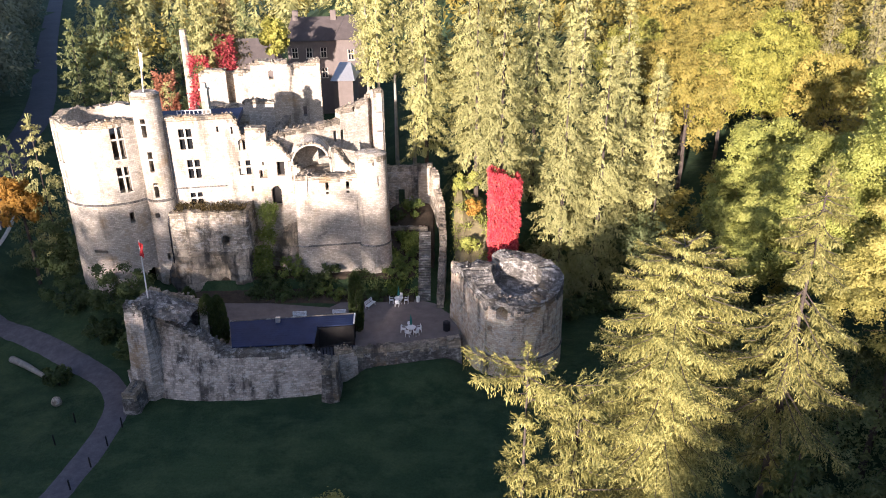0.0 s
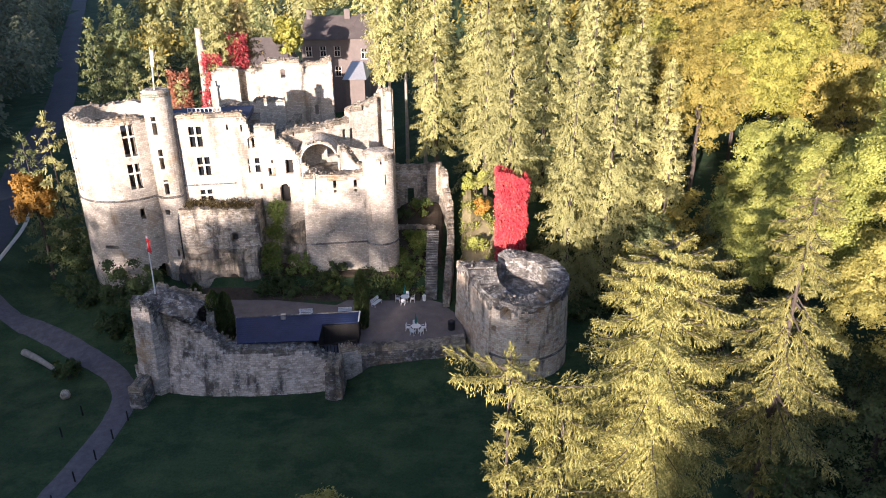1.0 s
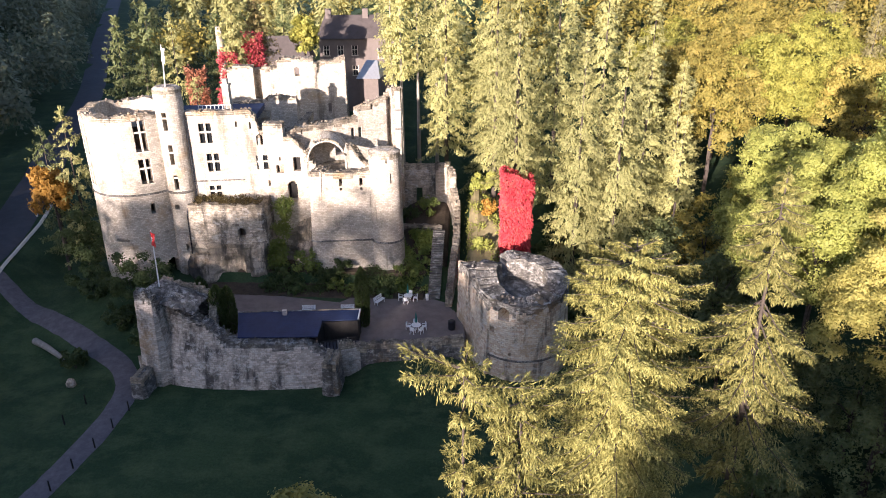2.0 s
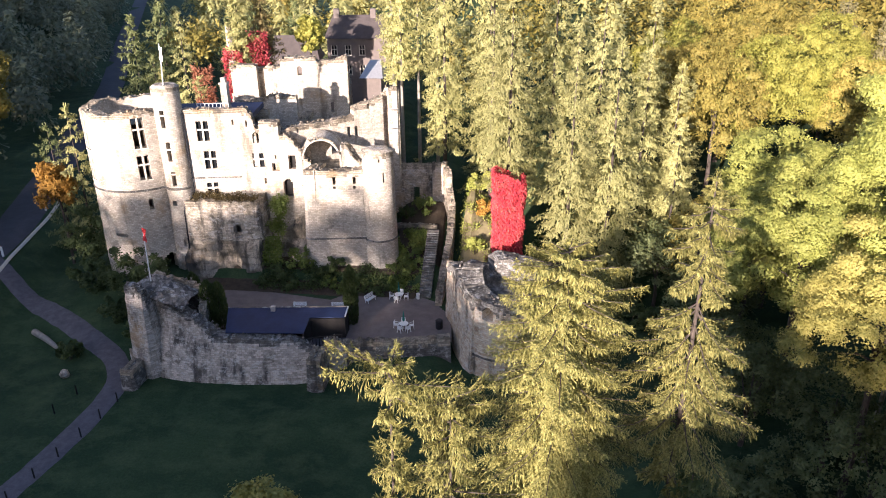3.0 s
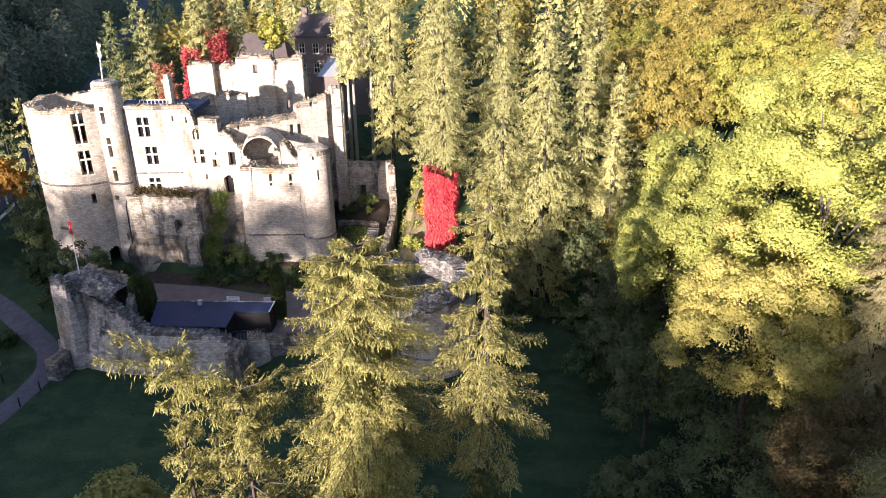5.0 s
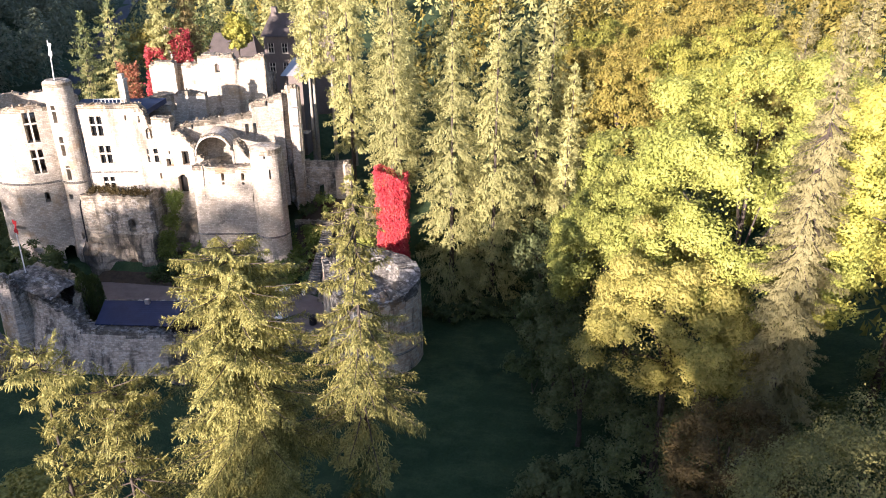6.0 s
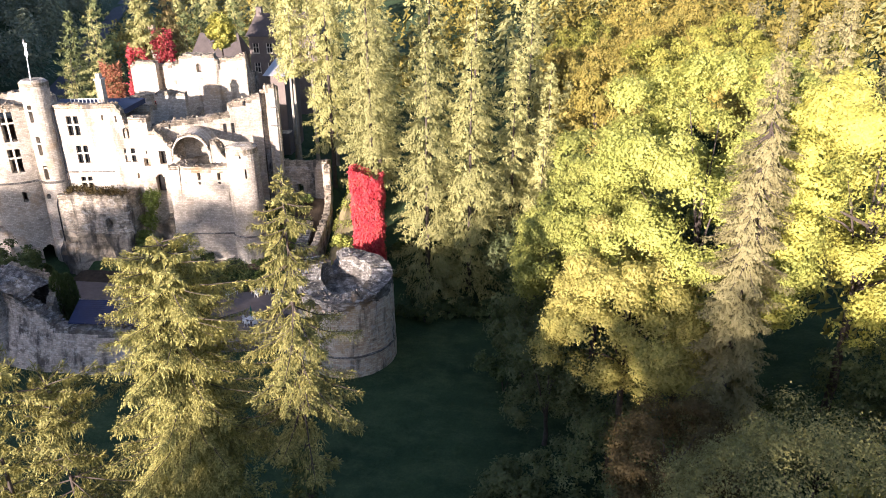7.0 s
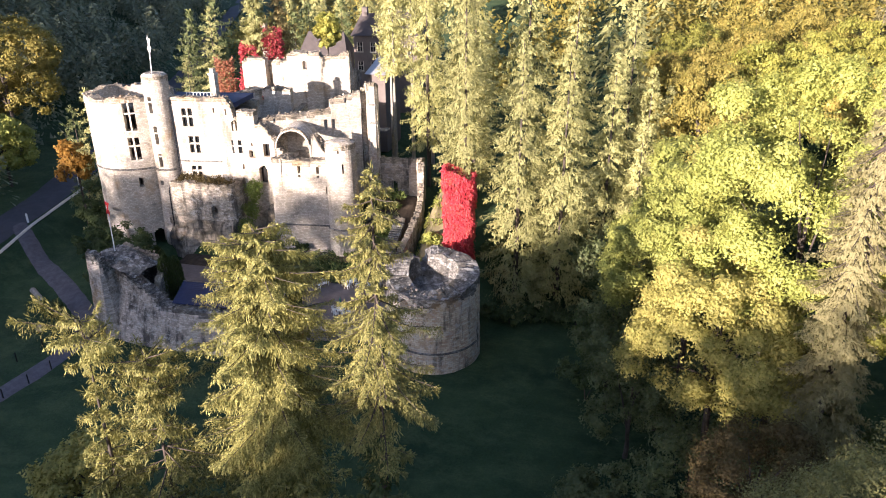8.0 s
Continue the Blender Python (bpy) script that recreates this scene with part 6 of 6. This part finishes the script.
draped("creeper", "crimson creeper hanging from the spruce", lambda u, v: ((-39.6 + (2.0 - 0.8 * v) * math.cos(math.tau * u) + 0.6 * v, 115.4 + 1.2 * math.sin(math.tau * u), 16 + 13.0 * v), (math.cos(math.tau * u), math.sin(math.tau * u), -0.3)), 5200, WINE, 0.42)
draped("creeper", "crimson creeper climbing the rust-brown conifer", lambda u, v: ((-35.6 + (2.2 - 0.9 * v) * math.cos(math.tau * u), 117.9 + 1.3 * math.sin(math.tau * u), 24 + 7.5 * v), (math.cos(math.tau * u), math.sin(math.tau * u), -0.3)), 3800, WINE, 0.42)
draped("creeper", "rust-red creeper on the conifers", lambda u, v: ((-46.0 + 1.3 * math.cos(math.tau * u), 118.0 + 1.3 * math.sin(math.tau * u), 18 + 8.0 * v), (math.cos(math.tau * u), math.sin(math.tau * u), -0.3)), 2400, RUST, 0.45)
draped("ground_ivy", "green plants on the dry bank", lambda u, v: ((1.4 + 5.2 * u, 82 + 16 * v, float(height(1.4 + 5.2 * u, 82 + 16 * v)) + 0.25), (0, -0.5, 0.8)), 5200, OAK)
broad("birch_tree", "slim yellow birch behind the keep", -29.4, 127.5, 30.0, (1.9, 1.9, 4.8), 6000, YELLOW, 0.45)
broad("maple_tree", "yellow-orange tree beside the road", -57.8, 90.2, 12.8, (2.5, 2.5, 4.0), 6000, ORANGE, 0.45)
broad("oak_tree", "large shaded oak across the road with orange top", -88, 108, 23, (9, 9, 15), 30000, GOLD, 0.5, lobes=110, spreadk=0.4)
broad("oak_tree", "dark oak across the road", -80, 97, 12, (6, 5, 7.5), 9000, OAK, 0.55)


# house beyond the castle
def house():
    t = empty("country_house", "grey country house with slate roof behind the castle", "house", -24, 146, 14)
    turn = Matrix.Rotation(radians(6), 3, "Z")

    def block(nm, x0, y0, x1, y1, z0, z1, mat, parent=None, label=""):
        bm = bmesh.new()
        box(bm, x0, y0, z0, x1, y1, z1)
        bmesh.ops.rotate(bm, verts=bm.verts, cent=(-24, 146, 0), matrix=turn)
        return part(nm, bm, mat, parent or t, label)

    def gable(nm, x0, y0, x1, y1, z0, z1, hip=1.5):
        bm = bmesh.new()
        ym = (y0 + y1) / 2
        v = [bm.verts.new(p) for p in ((x0, y0, z0), (x1, y0, z0), (x1, y1, z0), (x0, y1, z0), (x0 + hip, ym, z1), (x1 - hip, ym, z1))]
        for f in ((0, 1, 5, 4), (2, 3, 4, 5), (0, 4, 3), (1, 2, 5), (3, 2, 1, 0)):
            bm.faces.new([v[i] for i in f])
        bmesh.ops.rotate(bm, verts=bm.verts, cent=(-24, 146, 0), matrix=turn)
        part(nm, bm, ROOF, t, "dark brown-grey slate roof")

    def windows(wall_part, xs, zs, y):
        for x in xs:
            for z in zs:
                w = block("window", x - 0.5, y - 0.05, x + 0.5, y + 0.1, z, z + 1.7, GLASS, wall_part)
                for a, b, c, d in ((-0.62, -0.5, -0.1, 1.8), (0.5, 0.62, -0.1, 1.8), (-0.05, 0.05, 0, 1.7), (-0.5, 0.5, 0.95, 1.05), (-0.7, 0.7, -0.25, -0.1)):
                    block("window_frame" if c > -0.2 else "window_sill", x + a, y - 0.12, x + b, y + 0.02, z + c, z + d, TRIMSTONE, w)
    w = block("wall", -30.6, 142.5, -18, 150, 12, 27.8, HOUSE)
    gable("roof", -31.1, 142.0, -17.5, 150.5, 27.8, 32.0)
    windows(w, (-29.2, -26.4, -23.6), (20.8, 24.7), 142.5)
    w = block("wall", -20.8, 138.8, -15.6, 146, 12, 28.4, HOUSE)
    gable("roof", -21.2, 138.3, -15.2, 146.5, 28.4, 32.6, 2.2)
    windows(w, (-18.2,), (20.8, 24.7), 138.8)
    w = block("wall", -43, 144, -33, 150, 12, 23.5, HOUSE)
    gable("roof", -43.5, 143.5, -32.5, 150.5, 23.5, 28.0)
    for x in (-29.4, -22.0):
        block("chimney", x, 145.6, x + 1.1, 146.8, 30.2, 33.2, HOUSE)
    o = empty("outbuilding", "low outbuilding with pale roof behind the keep", "building", -15, 122, 12)
    bm = bmesh.new()
    box(bm, -18.3, 119.5, 10, -15.0, 127, 24.2)
    part("wall", bm, HOUSE, o)
    bm = bmesh.new()
    v = [bm.verts.new(p) for p in ((-18.7, 119, 24.1), (-14.6, 119, 24.1), (-14.6, 127.4, 24.1), (-18.7, 127.4, 24.1), (-17.5, 123.2, 26.6), (-15.6, 123.2, 26.6))]
    for f in ((0, 1, 5, 4), (2, 3, 4, 5), (0, 4, 3), (1, 2, 5), (3, 2, 1, 0)):
        bm.faces.new([v[i] for i in f])
    part("roof", bm, METAL, o, "pale metal roof")


house()


def stone_stack():
    bm = bmesh.new()
    x, y = -49.4, 139.5
    pts = [(x + 0.3 * wiggle(k), y, 6 + 24.4 * k / 10) for k in range(11)]
    tube(bm, pts, [1.2 - 0.05 * k for k in range(11)], 8)
    uv_box(bm)
    tagged(part("ruined_pillar", bm, STONE), "tall bare pale stack behind the trees", "stack")


stone_stack()


# ---- woods ----
def wood(name, label, spots, material, conifer, leaf=1.3, n=420, seed=3):
    """Far woods as one mass of leaves, each tree with its own height and girth."""
    r2 = np.random.default_rng(seed)
    out = []
    for x, y, top, r in spots:
        z = float(height(x, y))
        h = top
        if conifer:
            f = r2.random(n) ** 0.8
            a = r2.random(n) * math.tau
            rr = r * (1 - f) ** 0.75 * (0.65 + 0.35 * r2.random(n)) + 0.2
            P = np.stack([x + rr * np.cos(a), y + rr * np.sin(a), z + 1 + f * (h - 1)], -1)
            D = np.stack([np.cos(a), np.sin(a), np.full(n, -0.7)], -1) + r2.normal(size=(n, 3)) * 0.3
        else:
            lob = 14
            d = unit(r2.normal(size=(lob, 3)))
            lc = np.array((x, y, z + h * 0.6)) + d * np.array((r, r, h * 0.36)) * 0.65
            k = r2.integers(0, lob, n)
            e = unit(r2.normal(size=(n, 3)))
            P = lc[k] + e * (r * 0.42)
            D = e * 0.6 + r2.normal(size=(n, 3)) * 0.7
            D[:, 2] -= 0.3
        L = leaf * (0.7 + 0.6 * r2.random(n))
        out.append(kites(P, D, L, L * 0.55, 0.6, P - np.array((x, y, z + h * 0.45)), True))
    ob = leaf_object(name, np.concatenate(out), material)
    tagged(ob, label, "woods", kind="stuff")


def scatter(n, seed, ok, x0, x1, y0, y1, gap=5.5):
    r2 = np.random.default_rng(seed)
    got = []
    for _ in range(n * 12):
        x, y = r2.uniform(x0, x1), r2.uniform(y0, y1)
        if ok(x, y) and all((x - a) ** 2 + (y - b) ** 2 > gap * gap for a, b in got):
            got.append((x, y))
            if len(got) >= n:
                break
    return got, r2


road_at = lambda y: float(np.interp(y, ROAD_Y, ROAD_X))
# golden wood on the hill at the right
for k, (x, y, cz, rad, mt) in enumerate((( 37.5, 106, 22, (7, 6, 9), GOLD), (45, 112, 23, (7.5, 7, 9.5), LIME), (43, 123, 24, (8, 7, 10), GOLD), (53, 118, 24, (7.5, 7, 9.5), LIME), (52, 138, 24, (8, 7, 10), GOLD), (62, 130, 24, (8, 7, 10), LIME),
                                         (34, 118, 22, (6.5, 6, 9), GOLD), (63, 145, 24, (7, 6, 10), GOLD), (71, 150, 24, (8, 7, 10), GOLD), (36, 134, 24, (7, 6, 10), LIME), (60, 108, 22, (7, 6, 8.5), GOLD), (49, 100, 14, (6, 6, 7), LIME), (57, 95, 14, (6.5, 6, 8), LIME), (46, 148, 26, (7, 6, 10), GOLD), (58, 156, 26, (7, 7, 10), GOLD), (76, 132, 22, (7, 7, 10), LIME))):
    broad("beech_tree", ("golden beech on the hillside", "yellow-green beech on the hillside", "orange-tinged beech on the hillside")[k % 3], x, y, cz, rad, 18000, mt, 0.38, "hillside beeches", lobes=80, limbs=5, hang=0.8, spreadk=0.4, flat=0.95)
for x, y, top, r in ((70, 116, 35, 4.0), (76, 122, 38, 4.2), (83, 118, 36, 4.2), (88, 128, 38, 4.4), (69, 128, 36, 4.0), (79, 134, 39, 4.4), (95, 122, 37, 4.2), (66, 138, 38, 4.0)):
    spruce("dull olive spruce among the golden beeches", x, y, top, ((0, 0.4), (4, 1.6), (10, 0.8 * r), (22, r), (40, r)), 2.0, TAN, "hillside spruces", show_boughs=False, whorl=0.9, per=8, step=0.36, size=0.9, wide=0.2, droop=0.7, ragged=0.16, sprigs=3, tilt=0.35, bare=0.3)
pts, r2 = scatter(300, 11, lambda x, y: x > road_at(y) + 16 and not (x < -5 and y < 192) and not (x > 28 and y < 158) and not (abs(x) < 200 and y < 128), -150, 260, 110, 360, 6.0)
wood("far_woods", "autumn mixed woods on the far hill", [(x, y, r2.uniform(16, 24), r2.uniform(3.5, 5.0)) for x, y in pts[::2]], SPRUCE_FAR, True, 1.5, 360, 4)
wood("far_woods", "golden autumn woods on the far hill", [(x, y, r2.uniform(15, 21), r2.uniform(4.5, 6.5)) for x, y in pts[1::2]], GOLD, False, 1.3, 380, 5)
pts, r2 = scatter(110, 15, lambda x, y: True, 30, 170, 156, 250, 6.5)
wood("hill_woods", "golden beech woods over the hill", [(x, y, r2.uniform(17, 23), r2.uniform(5.0, 6.5)) for x, y in pts], GOLD, False, 1.3, 340, 16)
pts, r2 = scatter(300, 12, lambda x, y: x < road_at(y) - 6 and x > road_at(y) - 110, -270, -60, 60, 340, 5.5)
wood("valley_woods", "mixed woods tinted as shaded, on the slope across the road", [(x, y, r2.uniform(14, 22), r2.uniform(4, 6)) for x, y in pts[:190]], DEEP, False, 1.3, 360, 6)
wood("valley_woods", "conifers tinted as shaded, on the slope across the road", [(x, y, r2.uniform(16, 24), r2.uniform(3.5, 4.5)) for x, y in pts[190:]], DEEP, True, 1.2, 450, 8)
# unseen woods added on the ridge behind, shaped to shade the valley
pts, r2 = scatter(330, 13, lambda x, y: True, -400, 180, -125, -78, 5.5)
# lowers trees along chosen sun lines so that light gets past them
shade_trim = lambda q: 0.68 if -70 < q < -59 else 0.7 if -59 <= q < -50.5 else 0.3 if -50.5 <= q < -37.5 else 1.0
wood("ridge_woods", "unseen woods added on the ridge to shade the valley", [(x, y, r2.uniform(5.5, 10.5) * shade_trim(x - 0.404 * (y + 100)), r2.uniform(3.0, 4.5)) for x, y in pts if not -130 < x < -72], OAK, False, 2.0, 110, 9)
wood("ridge_woods", "unseen ridge trees thinned to let dappled light through", [(x, y, r2.uniform(8.0, 14.5), r2.uniform(3.2, 4.3)) for x, y in pts if -130 < x < -72], OAK, False, 1.7, 105, 9)
wood("ridge_woods", "unseen dense tree groups added on the ridge to cast shade", [(-56.2, -100, 12.0, 2.4), (-54.0, -101, 16.0, 2.6), (-52.2, -100, 16.0, 2.2), (-36.6, -100, 11.0, 2.0), (-35.0, -101, 11.4, 2.2), (-33.2, -100, 11.4, 2.2), (-31.4, -101, 10.5, 2.2)]
     + [(-37.0 + 1.7 * k, -103, 6.5, 2.2) for k in range(4)] + [(-50.0 + 1.7 * k, -100 - k % 2, 9.0, 2.2) for k in range(8)], OAK, False, 1.5, 420, 12)
# hillside thicket at the right foreground
pts, r2 = scatter(60, 14, lambda x, y: x > 46 + 0.1 * y, 46, 140, 10, 100, 7.0)
wood("hillside_woods", "olive woods on the slope beyond the oaks", [(x, y, r2.uniform(15, 21), r2.uniform(4.5, 6.0)) for x, y in pts], OLIVE, False, 1.0, 700, 10)
